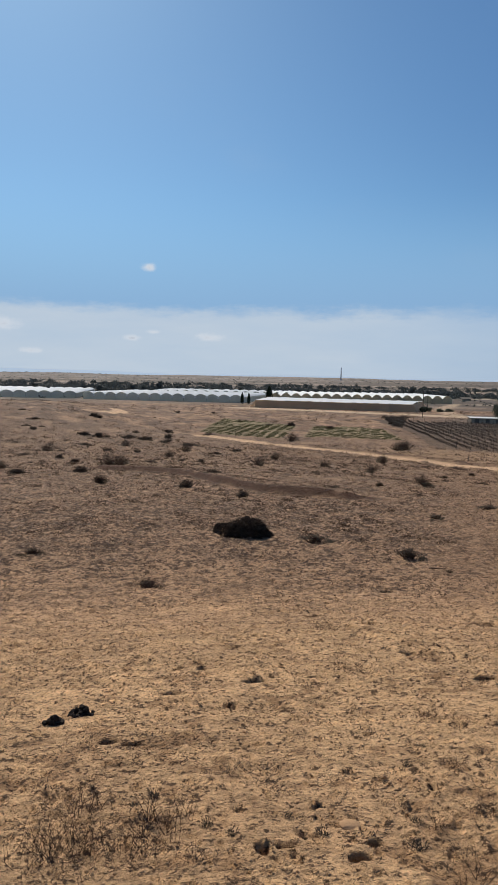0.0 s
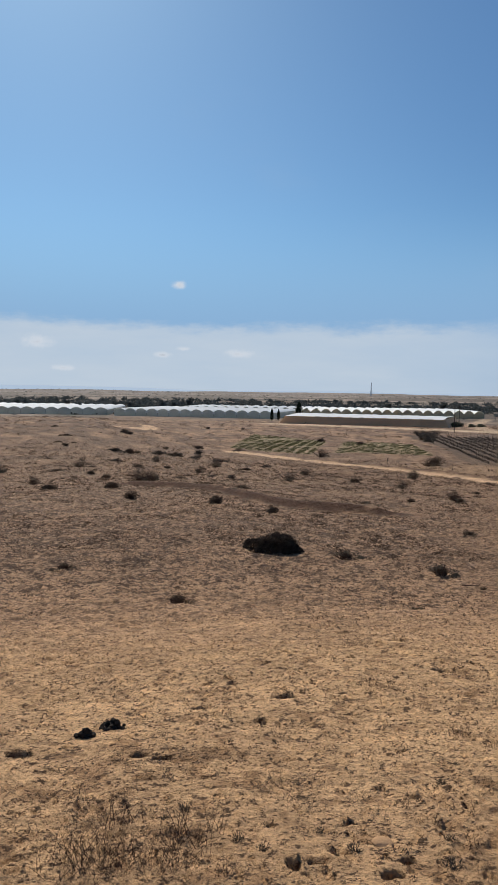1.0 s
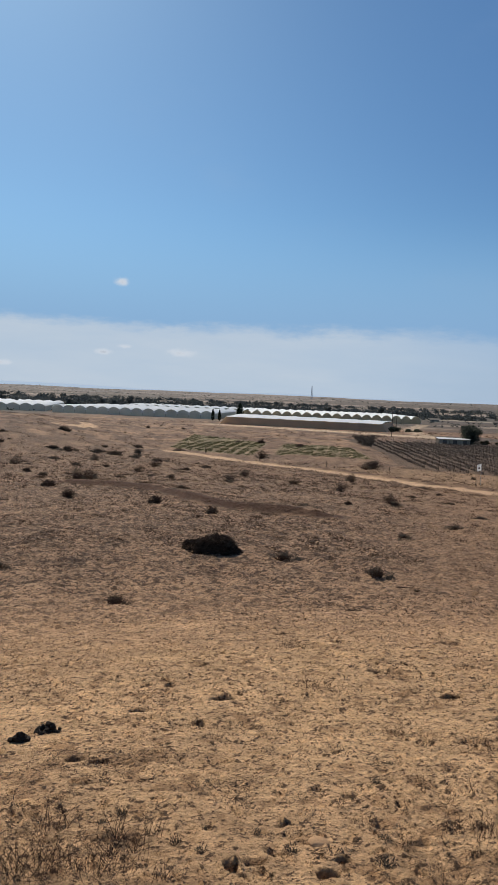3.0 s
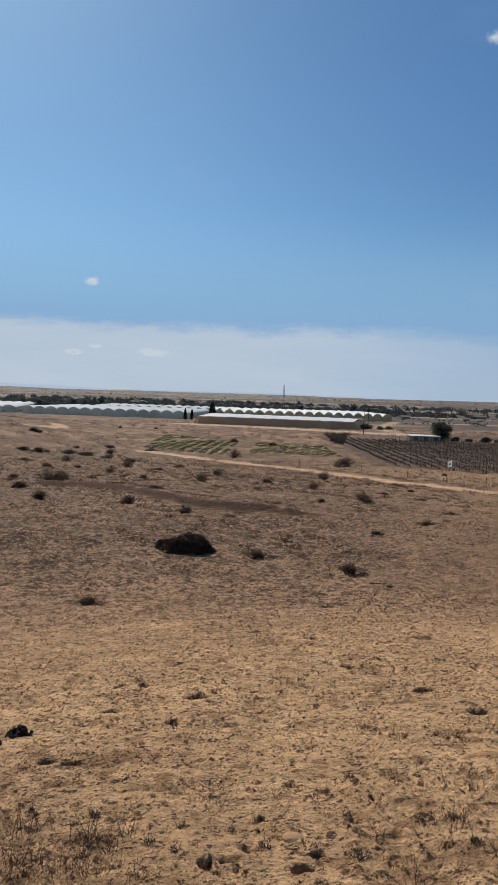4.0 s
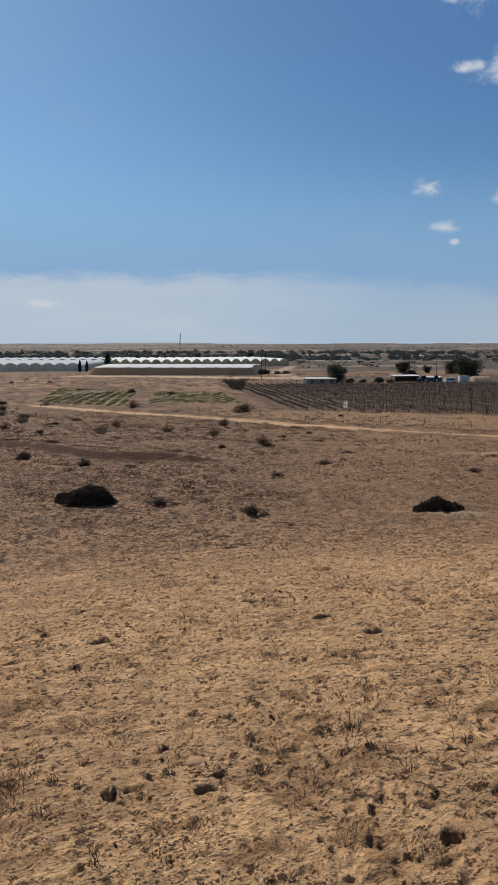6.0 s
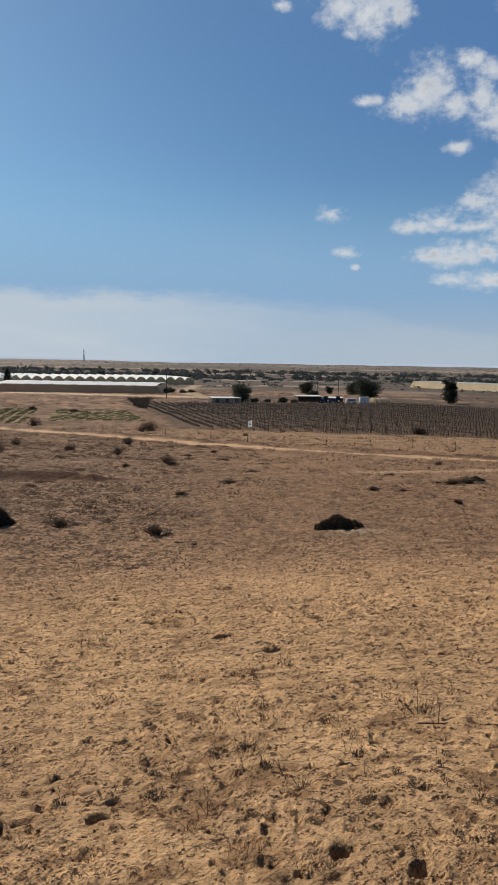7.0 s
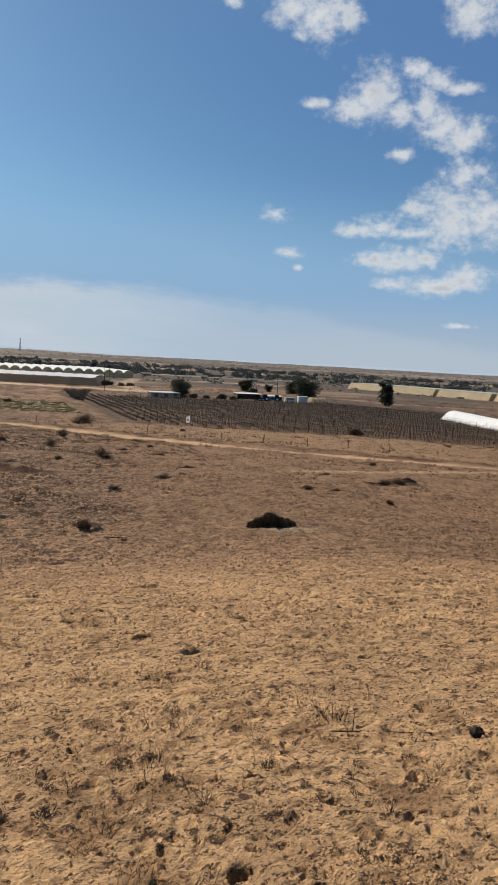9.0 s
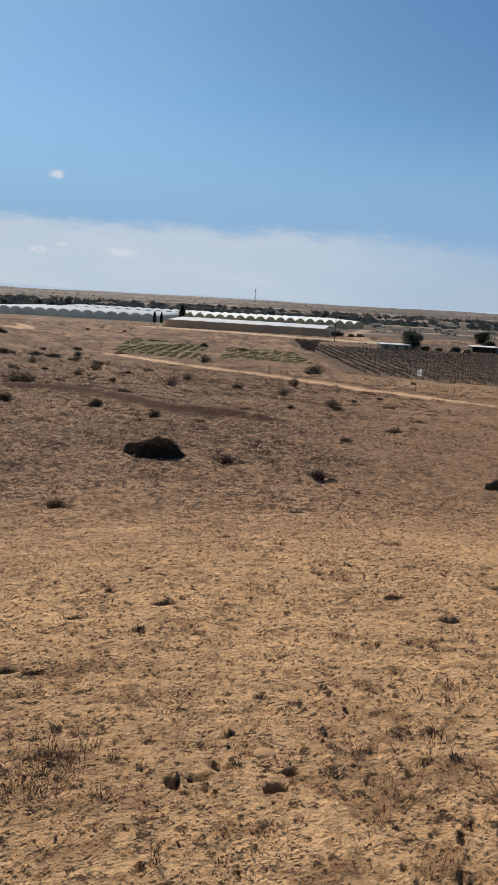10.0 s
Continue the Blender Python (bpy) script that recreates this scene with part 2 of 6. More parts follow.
SAND = ground_material()
TWIG = material("dry_twig", (0.042, 0.022, 0.014), (0.115, 0.066, 0.044), scale=20, vary=0.4)
TWIG_GREY = material("grey_twig", (0.055, 0.046, 0.038), (0.15, 0.125, 0.10), scale=20, vary=0.4)
STRAW = material("straw", (0.26, 0.165, 0.095), (0.46, 0.315, 0.19), scale=14, vary=0.4, through=0.2)
GREY_LEAF = material("grey_green_leaf", (0.065, 0.052, 0.036), (0.14, 0.11, 0.078), scale=10, vary=0.35, through=0.15)
DARK_LEAF = material("dark_leaf", (0.030, 0.022, 0.017), (0.115, 0.085, 0.063), scale=5, vary=0.5, through=0.12)
SPIKY_LEAF = material("dusty_dark_leaf", (0.040, 0.034, 0.024), (0.12, 0.10, 0.07), scale=5, vary=0.5, through=0.15)
SHRUB_LEAF = material("brown_shrub_leaf", (0.04, 0.028, 0.02), (0.10, 0.07, 0.047), scale=8, vary=0.4, through=0.1)
TREE_LEAF = material("tree_leaf", (0.030, 0.036, 0.024), (0.080, 0.083, 0.055), scale=1.2, vary=0.4, through=0.2)
CYPRESS_LEAF = material("cypress_leaf", (0.018, 0.028, 0.018), (0.04, 0.052, 0.03), scale=1.2, vary=0.3, through=0.1)
# foliage of far trees and scrub, greyed to paint haze into the leaves
HAZED_LEAF = material("hazed_leaf", (0.060, 0.068, 0.066), (0.105, 0.112, 0.105), scale=0.03, vary=0.15, through=0.3)
SCRUB = material("brown_scrub", (0.058, 0.034, 0.021), (0.15, 0.093, 0.058), scale=5, vary=0.4, through=0.1)
VINE = material("bare_vine", (0.034, 0.025, 0.02), (0.07, 0.05, 0.038), scale=6, vary=0.3)
BARK = material("bark", (0.07, 0.05, 0.035), (0.16, 0.12, 0.09), scale=6, bump=0.4, bump_scale=20)
CHAR = material("dry_dung", (0.012, 0.009, 0.007), (0.045, 0.034, 0.026), scale=30, bump=0.6, bump_scale=90)
CROP = material("young_crop", (0.105, 0.10, 0.042), (0.20, 0.178, 0.088), scale=0.6, vary=0.35, through=0.2)
FILM_WHITE = material("greenhouse_film", (0.78, 0.79, 0.78), (0.90, 0.90, 0.88), rough=0.5, scale=0.12, bump=0.2, bump_scale=1.2, vary=0.06, through=0.33)
FILM_DULL = material("dusty_film", (0.68, 0.69, 0.64), (0.80, 0.80, 0.75), rough=0.6, scale=0.15, vary=0.08, through=0.72)
NET_BROWN = material("dusty_insect_net", (0.62, 0.48, 0.33), (0.74, 0.58, 0.41), rough=0.9, scale=0.2, vary=0.06, through=0.65)
NET_DARK = material("pale_insect_net", (0.62, 0.56, 0.43), (0.74, 0.67, 0.52), rough=0.9, scale=0.3, vary=0.1, through=0.7)
FILM_TAN = material("tan_film", (0.68, 0.55, 0.37), (0.80, 0.66, 0.46), rough=0.7, scale=0.2, vary=0.08, through=0.5)
SHEET_WHITE = material("white_sheet", (0.72, 0.73, 0.74), (0.88, 0.88, 0.87), rough=0.45, scale=0.5, bump=0.4, bump_scale=2.0, vary=0.06, through=0.2)
STEEL = material("galvanised_steel", (0.28, 0.28, 0.28), (0.45, 0.45, 0.44), rough=0.5, metal=0.7, scale=2)
POST = material("weathered_post", (0.05, 0.04, 0.032), (0.11, 0.09, 0.07), scale=5, bump=0.3, bump_scale=25, vary=0.25)
WIRE = material("rusty_wire", (0.09, 0.075, 0.06), (0.16, 0.13, 0.10), rough=0.6, metal=0.4, scale=9)
ROOF = material("corrugated_white_roof", (0.50, 0.49, 0.46), (0.66, 0.65, 0.61), rough=0.5, scale=0.8)
WALL_TAN = material("tan_panel", (0.30, 0.25, 0.18), (0.42, 0.36, 0.27), scale=0.8)
WALL_DARK = material("shaded_boards", (0.10, 0.085, 0.07), (0.17, 0.145, 0.12), scale=1.0)
BLUE = material("blue_paint", (0.02, 0.045, 0.13), (0.04, 0.08, 0.20), rough=0.4, scale=1.2)
RUBBER = material("rubber", (0.012, 0.012, 0.012), (0.03, 0.03, 0.03), scale=8)
PALE_PAINT = material("pale_paint", (0.55, 0.55, 0.54), (0.74, 0.74, 0.72), rough=0.5, scale=0.9)
GLASS = material("vehicle_glass", (0.02, 0.025, 0.03), (0.04, 0.045, 0.05), rough=0.15, scale=1)
CLOTH = material("white_cloth", (0.62, 0.62, 0.60), (0.80, 0.80, 0.78), scale=4, through=0.25)
HAZE_HILL = material("glowing_far_hill", (0.30, 0.36, 0.42), (0.36, 0.42, 0.48), scale=0.002)
# the ridges glow faintly, standing in for haze over distance
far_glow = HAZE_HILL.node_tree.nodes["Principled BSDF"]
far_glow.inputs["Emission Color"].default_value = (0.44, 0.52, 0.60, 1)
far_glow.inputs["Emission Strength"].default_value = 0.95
CRUST = material("soil_crust", (0.22, 0.135, 0.075), (0.46, 0.29, 0.155), scale=12, vary=0.35, rough=0.95, spec=0.1)
HARD_SAND = material("hard_sand", (0.32, 0.19, 0.10), (0.45, 0.275, 0.15), scale=14, bump=0.5, bump_scale=90, rough=0.95)
# mast lightened to a haze grey, the distance painted into its colour
MAST_HAZED = material("hazed_mast", (0.42, 0.43, 0.45), (0.52, 0.53, 0.55), rough=0.7, metal=0.0, scale=0.3)

# ---------------------------------------------------------------- terrain
EYE = 1.44
RADII = [0, 17, 20, 24, 28, 36, 46, 62, 82, 110, 150, 200, 300, 420, 560, 800, 1200, 2000, 3500, 4700]
FALLS = [-1.44, -4.80, -5.20, -5.52, -5.85, -6.45, -7.15, -8.35, -9.9, -11.8, -12.95, -13.7, -15.0, -16.6, -17.2, -16.8, -14.5, -9.5, -4.2, -1.2]


def lattice(ix, iy, seed):
    h = ix.astype(np.int32).astype(np.uint32) * np.uint32(374761393) + iy.astype(np.int32).astype(np.uint32) * np.uint32(668265263) + np.uint32(seed * 974634777 & 0xFFFFFFFF)
    h = (h ^ (h >> np.uint32(13))) * np.uint32(1274126177)
    h = (h ^ (h >> np.uint32(16))) * np.uint32(2246822519)
    return ((h ^ (h >> np.uint32(15))) & np.uint32(0xFFFFFF)) * np.float64(1 / 0xFFFFFF)


def value_noise(x, y, seed=0):
    fx, fy = np.floor(x), np.floor(y)
    ux, uy = x - fx, y - fy
    ux, uy = ux * ux * (3 - 2 * ux), uy * uy * (3 - 2 * uy)
    a, b = lattice(fx, fy, seed), lattice(fx + 1, fy, seed)
    c, d = lattice(fx, fy + 1, seed), lattice(fx + 1, fy + 1, seed)
    return (a + (b - a) * ux) * (1 - uy) + (c + (d - c) * ux) * uy


def fbm(x, y, octaves=4, seed=0):
    total, amp, norm = 0.0, 1.0, 0.0
    for o in range(octaves):
        total = total + amp * value_noise(x * 2 ** o + 17.3 * o, y * 2 ** o - 9.1 * o, seed + o)
        norm, amp = norm + amp, amp * 0.5
    return total / norm - 0.5


def smooth(a, b, v):
    s = np.clip((v - a) / (b - a), 0, 1)
    return s * s * (3 - 2 * s)


def only(w, x, y, made):
    """w * made(x, y), worked out only where w counts."""
    total = np.zeros(np.shape(x))
    use = w > 1e-4
    if use.any():
        total[use] = w[use] * made(x[use], y[use])
    return total


def base_height(x, y):
    """The lie of the land: a sandy slope, a shallow swale, a wide valley and far rising fields."""
    r = np.hypot(x, y)
    az = np.degrees(np.arctan2(x, np.maximum(np.abs(y), 1e-6)))
    far = np.interp(np.log(r + 4), np.log(np.array(RADII) + 4.0), FALLS)
    near = -EYE - 0.2 * y + 0.04 * np.clip(x, -6, 1.5)
    behind = -EYE + 0.9 * (1 - np.exp(np.minimum(y, 0) * 0.2)) + 0.03 * x
    near = np.where(y < 0, behind, near)
    w = smooth(9, 27, r)
    back = smooth(0.2, -0.6, y / np.maximum(r, 1e-6))
    far = far * (1 - back) + (-EYE + 1.5 + 2.5 * smooth(20, 400, r)) * back
    z = near * (1 - w) + far * w
    front = 1 - back
    z = z + front * smooth(90, 220, r) * (1 - smooth(260, 420, r)) * smooth(1, -13, az) * 5.0
    z = z + only(front * smooth(25, 45, r) * (1 - smooth(130, 300, r)), x, y, lambda x, y: fbm(x / 22, y / 22, 3, 5) * 0.5)
    z = z + only(smooth(700, 2500, r), x, y, lambda x, y: fbm(x / 700, y / 700, 4, 9) * 26)
    return z + EYE



# burrows and hoof pits: x, y, radius, depth
PITS = [
    (0.53, 6.41, 0.11, 0.10), (-0.2, 5.96, 0.11, 0.07), (-0.16, 7.02, 0.06, 0.06), (0.07, 6.94, 0.055, 0.06), (0.41, 8.01, 0.10, 0.04), (2.24, 7.48, 0.09, 0.06), (2.7, 7.79, 0.06, 0.06),
    (2.65, 6.36, 0.10, 0.09), (5.12, 14.14, 0.12, 0.09), (4.13, 15.27, 0.10, 0.09), (-0.56, 4.64, 0.055, 0.06), (-0.4, 4.57, 0.06, 0.05), (0.27, 5.45, 0.05, 0.05), (0.59, 4.62, 0.04, 0.04),
    (1.13, 4.56, 0.04, 0.04), (0.61, 3.39, 0.03, 0.04), (-0.29, 3.85, 0.03, 0.03), (0.85, 3.86, 0.04, 0.03), (1.01, 3.72, 0.035, 0.03), (0.69, 2.83, 0.043, 0.12), (0.78, 2.96, 0.030, 0.09),
    (1.41, 2.08, 0.042, 0.12),
]
HOLLOWS = [
    (2.15, 2.09, 0.03, 0.03), (1.97, 2.35, 0.03, 0.03), (2.13, 2.94, 0.045, 0.02), (1.52, 2.37, 0.028, 0.03), (3.77, 6.53, 0.10, 0.08), (2.66, 5.3, 0.10, 0.08), (3.62, 4.27, 0.06, 0.08),
    (4.89, 5.45, 0.075, 0.08), (3.71, 5.13, 0.06, 0.05), (5.82, 5.62, 0.06, 0.05), (3.88, 4.15, 0.04, 0.04), (0.4, 3.0, 0.055, 0.025), (4.0, 9.8, 0.16, 0.09), (2.3, 9.6, 0.12, 0.07),
    (1.65, 10.6, 0.1, 0.06), (2.9, 10.9, 0.14, 0.08), (-1.4, 4.9, 0.09, 0.05), (5.3, 8.2, 0.12, 0.07),
]
TRACK = [(1, 166), (4, 160), (20, 130), (29, 115), (33.5, 106), (36, 96), (38, 86.5), (41, 79), (45, 74), (49, 68.5), (53, 63), (57, 57.8), (66, 49), (80, 36)]
VERGE = [(24, 130), (33, 115), (38, 105), (41, 95), (44, 87), (49, 80), (54, 71), (58.5, 60.5), (68, 51), (82, 38)]
SPUR = [(29, 44), (38.8, 45.8), (47.6, 48.1), (58, 51)]
CURL = [(-30, 208), (-27, 213), (-24.5, 226), (-26, 246), (-29, 258)]
DITCH = [(-12, 77), (-4.2, 69), (-1.5, 64), (1.6, 54.3), (4, 48.3), (6.5, 45), (9.1, 43.4), (10.4, 42.4)]
SWALE_EDGE = 21.5
VINEYARD = [(45.5, 137), (97, 99.5), (150, 66), (200, 165), (176, 246), (77, 258), (74, 276), (64, 268), (60.5, 232), (56.5, 196)]
GREEN_WEST = [(0, 178), (18, 158), (28.5, 214), (9, 262)]
GREEN_EAST = [(24, 166), (46, 162), (52, 208), (34, 216)]


def to_line(x, y, line):
    """Distance to a polyline in the plan."""
    best = np.full(np.shape(x), 1e9)
    for (ax, ay), (bx, by) in zip(line, line[1:]):
        ux, uy = bx - ax, by - ay
        s = np.clip(((x - ax) * ux + (y - ay) * uy) / (ux * ux + uy * uy), 0, 1)
        best = np.minimum(best, np.hypot(x - ax - s * ux, y - ay - s * uy))
    return best


def inside(x, y, ring):
    """Signed depth inside a convex or nearly convex ring; positive inside."""
    hit = np.zeros(np.shape(x), bool)
    for (ax, ay), (bx, by) in zip(ring, ring[1:] + ring[:1]):
        cross = ((ay > y) != (by > y)) & (x < (bx - ax) * (y - ay) / (by - ay + 1e-12) + ax)
        hit ^= cross
    d = to_line(x, y, ring + ring[:1])
    return np.where(hit, d, -d)


def dents(x, y, cell, seed, radius, depth):
    """Small hollows with a soft rim, one to a cell, as feet and hooves leave them."""
    full = np.zeros(np.shape(x))
    use = np.hypot(x, y) < 40
    x, y = x[use], y[use]
    z = np.zeros(np.shape(x))
    ix, iy = np.floor(x / cell), np.floor(y / cell)
    for dx in (-1, 0, 1):
        for dy in (-1, 0, 1):
            a, b = ix + dx, iy + dy
            cx, cy = (a + lattice(a, b, seed)) * cell, (b + lattice(a, b, seed + 1)) * cell
            rr = radius * (0.5 + lattice(a, b, seed + 2))
            turn = lattice(a, b, seed + 4) * 3.14
            px, py = x - cx, y - cy
            qx, qy = px * np.cos(turn) + py * np.sin(turn), (py * np.cos(turn) - px * np.sin(turn)) * 1.7
            q = np.hypot(qx, qy) / rr
            k = lattice(a, b, seed + 3)
            k = np.where(k > 0.35, k, 0.0)
            z = z - depth * k * np.exp(-(q ** 4)) + 0.45 * depth * k * np.exp(-((q - 1.35) / 0.35) ** 2)
    full[use] = z
    return full


def bank_side(x, y):
    """Distance from the foot of the little scarp, positive on its upper, far side; large off its ends."""
    foot = np.interp(x, [p[0] for p in DITCH], [p[1] for p in DITCH])
    s = to_line(x, y, DITCH)
    return np.where((x < DITCH[0][0]) | (x > DITCH[-1][0]), 99.0, np.where(y > foot, s, -s))


def ground_height(x, y):
    x, y = np.asarray(x, float), np.asarray(y, float)
    r = np.hypot(x, y)
    z = base_height(x, y)
    z = z + only(1 - smooth(25, 60, r), x, y, lambda x, y: fbm(x / 1.6, y / 1.6, 3, 21) * 0.10 + fbm(x / 0.28, y / 0.28, 3, 31) * 0.03)
    z = z + only(1 - smooth(10, 26, r), x, y, lambda x, y: fbm(x / 0.065, y / 0.065, 3, 41) * (0.016 + 0.05 * smooth(-0.02, 0.2, fbm(x / 0.6, y / 0.6, 3, 43)))
                 - np.abs(fbm(x / 0.11, y / 0.07, 2, 45)) * 0.05 * smooth(-0.1, 0.2, fbm(x / 0.9, y / 0.9, 2, 47)))
    z = z + (1 - smooth(14, 40, r)) * (dents(x, y, 0.10, 51, 0.026, 0.019) + dents(x, y, 0.34, 61, 0.040, 0.034))
    z = z + smooth(4.0, 10, r) * (1 - smooth(24, 38, r)) * (dents(x, y, 0.20, 65, 0.062, 0.05) + dents(x, y, 0.7, 68, 0.10, 0.05))
    t, d = to_line(x, y, TRACK), to_line(x, y, DITCH)
    calm = smooth(1.0, 3.0, t) * (0.45 + 0.55 * smooth(0.4, 1.6, d)) * (0.3 + 0.7 * smooth(1.0, 2.2, to_line(x, y, SPUR)))
    z = z + only(calm * smooth(8, 18, r) * (1 - smooth(35, 70, r)), x, y, lambda x, y: fbm(x / 0.26, y / 0.36, 3, 71) * 0.17)
    z = z + only(calm * smooth(20, 40, r) * (1 - smooth(110, 170, r)), x, y, lambda x, y: fbm(x / 0.8, y / 1.1, 4, 73) * 0.36)
    z = z + only(calm * smooth(60, 110, r) * (1 - smooth(300, 420, r)), x, y, lambda x, y: fbm(x / 2.8, y / 3.6, 4, 75) * 0.8)
    for px, py, pr, pd in PITS + HOLLOWS:
        pr = pr * 0.85
        q = np.hypot((x - px) / 1.15, (y - py) / 0.75) / pr
        z = z - pd * (3.2 if pd > 0.085 and pr < 0.06 else 1.8) * np.exp(-(q ** 6))
    z = z + 0.12 * np.exp(-(np.hypot((x - 12.9) / 1.0, (y - 20.7) / 0.7)) ** 2)
    wide = 0.5 + 0.5 * value_noise(x / 5, y / 5, 88)
    s = bank_side(x, y)
    ends = smooth(-12, -9, x) * smooth(10.4, 9.0, x)
    z = z + ends * wide * (0.42 * smooth(-0.05, 0.38, s) * np.exp(-(np.maximum(s - 0.5, 0) / 3.5)) - 0.2 * np.exp(-((s + 0.8) / 0.8) ** 2))
    z = z - 0.10 * np.exp(-(t / 1.6) ** 4)
    z = z + 0.42 * np.exp(-(to_line(x, y, VERGE) / 1.0) ** 2) * (0.25 + 0.75 * value_noise(x / 3, y / 3, 90))
    return z


def ground_cover(x, y):
    """Base colour of the bare ground by what it is: sand, scrub soil, track, tilled land, stubble; far haze and some
    shade are painted in.
    """
    r = np.hypot(x, y)
    az = np.degrees(np.arctan2(x, y))
    shape = np.shape(x) + (1,)

    def tone(rgb):
        return np.ones(shape) * np.array(rgb)

    def lay(under, over, w):
        return under + (over - under) * np.clip(w, 0, 1)[..., None]

    sand, scrub, pale = tone((0.625, 0.382, 0.198)), tone((0.175, 0.10, 0.06)), tone((0.36, 0.212, 0.12))
    c = lay(sand, tone((0.50, 0.30, 0.158)), smooth(-0.05, 0.22, fbm(x / 0.8, y / 0.8, 4, 3)) * 0.5)
    c = lay(c, tone((0.33, 0.185, 0.092)), smooth(0.08, 0.22, fbm(x / 0.16, y / 0.16, 4, 4)) * 0.75)
    c = lay(c, tone((0.45, 0.262, 0.148)), smooth(7.5, 17, r + fbm(x / 1.6, y / 1.6, 4, 6) * 7) * 0.75)
    w = smooth(-9, 10, r - SWALE_EDGE + fbm(x / 1.4, y / 1.4, 5, 7) * 9)
    c = lay(c, scrub, w * (0.85 - 0.22 * smooth(18, 34, az)))
    mid = smooth(24, 34, r)
    c = lay(c, pale, mid * smooth(0.02, 0.22, fbm(x / 4, y / 7, 5, 8)) * 0.75)
    c = lay(c, tone((0.12, 0.075, 0.05)), mid * smooth(0.03, 0.2, fbm(x / 4, y / 6, 5, 12)) * 0.6)
    speck = smooth(17, 27, r) * (1 - smooth(160, 220, r))
    c = lay(c, pale, speck * smooth(0.02, 0.10, fbm(x / 0.6, y / 0.9, 3, 23)) * 0.6)
    c = lay(c, tone((0.085, 0.054, 0.035)), speck * smooth(0.03, 0.11, fbm(x / 0.7, y / 1.0, 3, 24)) * 0.75)
    c = lay(c, tone((0.31, 0.178, 0.098)), smooth(13, 26, az) * smooth(16, 26, r) * (1 - smooth(90, 130, r)) * (0.55 + 0.25 * smooth(-0.1, 0.1, fbm(x / 3, y / 4, 4, 39))))
    patch = smooth(90, 130, r) * (1 - smooth(420, 560, r))
    field = smooth(120, 150, r)
    c = lay(c, tone((0.155, 0.092, 0.058)), field * 0.8)
    c = lay(c, pale, field * smooth(0.05, 0.25, fbm(x / 16, y / 40, 4, 13)) * 0.6)
    c = lay(c, pale, patch * smooth(0.03, 0.14, fbm(x / 3.5, y / 5, 4, 25)) * 0.75)
    c = lay(c, tone((0.09, 0.058, 0.04)), patch * smooth(0.03, 0.14, fbm(x / 3, y / 5, 4, 26)) * 0.75)
    straw = smooth(-3, 5, inside(x, y, [(24, 128), (46, 136), (100, 96), (140, 55), (100, 36), (64, 64), (45, 92), (30, 118)]))
    c = lay(c, tone((0.37, 0.225, 0.12)), straw * 0.8)
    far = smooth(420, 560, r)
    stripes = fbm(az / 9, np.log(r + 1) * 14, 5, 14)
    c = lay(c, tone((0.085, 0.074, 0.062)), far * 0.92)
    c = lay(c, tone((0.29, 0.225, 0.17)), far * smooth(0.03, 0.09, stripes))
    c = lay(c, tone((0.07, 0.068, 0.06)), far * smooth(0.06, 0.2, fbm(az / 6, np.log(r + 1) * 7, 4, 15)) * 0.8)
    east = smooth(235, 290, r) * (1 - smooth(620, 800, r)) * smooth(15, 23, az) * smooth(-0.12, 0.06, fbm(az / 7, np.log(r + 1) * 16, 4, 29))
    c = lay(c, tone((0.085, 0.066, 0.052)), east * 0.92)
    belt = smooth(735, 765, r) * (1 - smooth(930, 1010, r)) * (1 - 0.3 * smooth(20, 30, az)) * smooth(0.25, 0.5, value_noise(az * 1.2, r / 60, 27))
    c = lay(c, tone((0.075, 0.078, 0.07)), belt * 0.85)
    # far plain greyed with distance: aerial haze put into the ground colour
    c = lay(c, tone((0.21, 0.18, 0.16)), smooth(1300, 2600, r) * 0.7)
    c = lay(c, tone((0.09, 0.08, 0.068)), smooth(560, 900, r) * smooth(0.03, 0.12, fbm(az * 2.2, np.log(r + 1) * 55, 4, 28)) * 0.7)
    c = lay(c, tone((0.06, 0.041, 0.03)), smooth(-1.5, 1.5, inside(x, y, VINEYARD) + fbm(x / 6, y / 6, 3, 16) * 3) * 0.95)
    lane_of = (((x - 46) * 0.9854 - (y - 138) * 0.1701 - 0.6) / 2.5) % 1.0
    between = smooth(0.22, 0.36, lane_of) * smooth(0.78, 0.64, lane_of) * smooth(0.5, 2.5, inside(x, y, VINEYARD))
    c = lay(c, tone((0.115, 0.077, 0.048)), between * (0.45 + 0.55 * smooth(-0.1, 0.15, fbm(x / 14, y / 14, 3, 36))))
    c = lay(c, tone((0.42, 0.34, 0.24)), smooth(8, 3, to_line(x, y, [(250, 712), (293, 690), (330, 665), (388, 655), (453, 633)])) * 0.85)
    for ring in (GREEN_WEST, GREEN_EAST):
        c = lay(c, tone((0.15, 0.125, 0.058)), smooth(-1, 1.5, inside(x, y, ring)) * 0.9)
        c = lay(c, tone((0.36, 0.26, 0.15)), smooth(-1, 1.5, inside(x, y, ring)) * smooth(0.4, 0.9, np.sin((x * 0.97 - y * 0.24) * 2.1) + fbm(x / 5, y / 5, 2, 34)) * 0.7)
    c = lay(c, tone((0.60, 0.43, 0.28)), smooth(15.0, 8.0, to_line(x, y, [(28, 391), (48, 377), (74, 353), (97, 332), (112, 318)]) + fbm(x / 4, y / 4, 3, 18) * 4) * 0.8)
    lane = [(112, 270), (118, 330), (140, 420), (190, 540)]
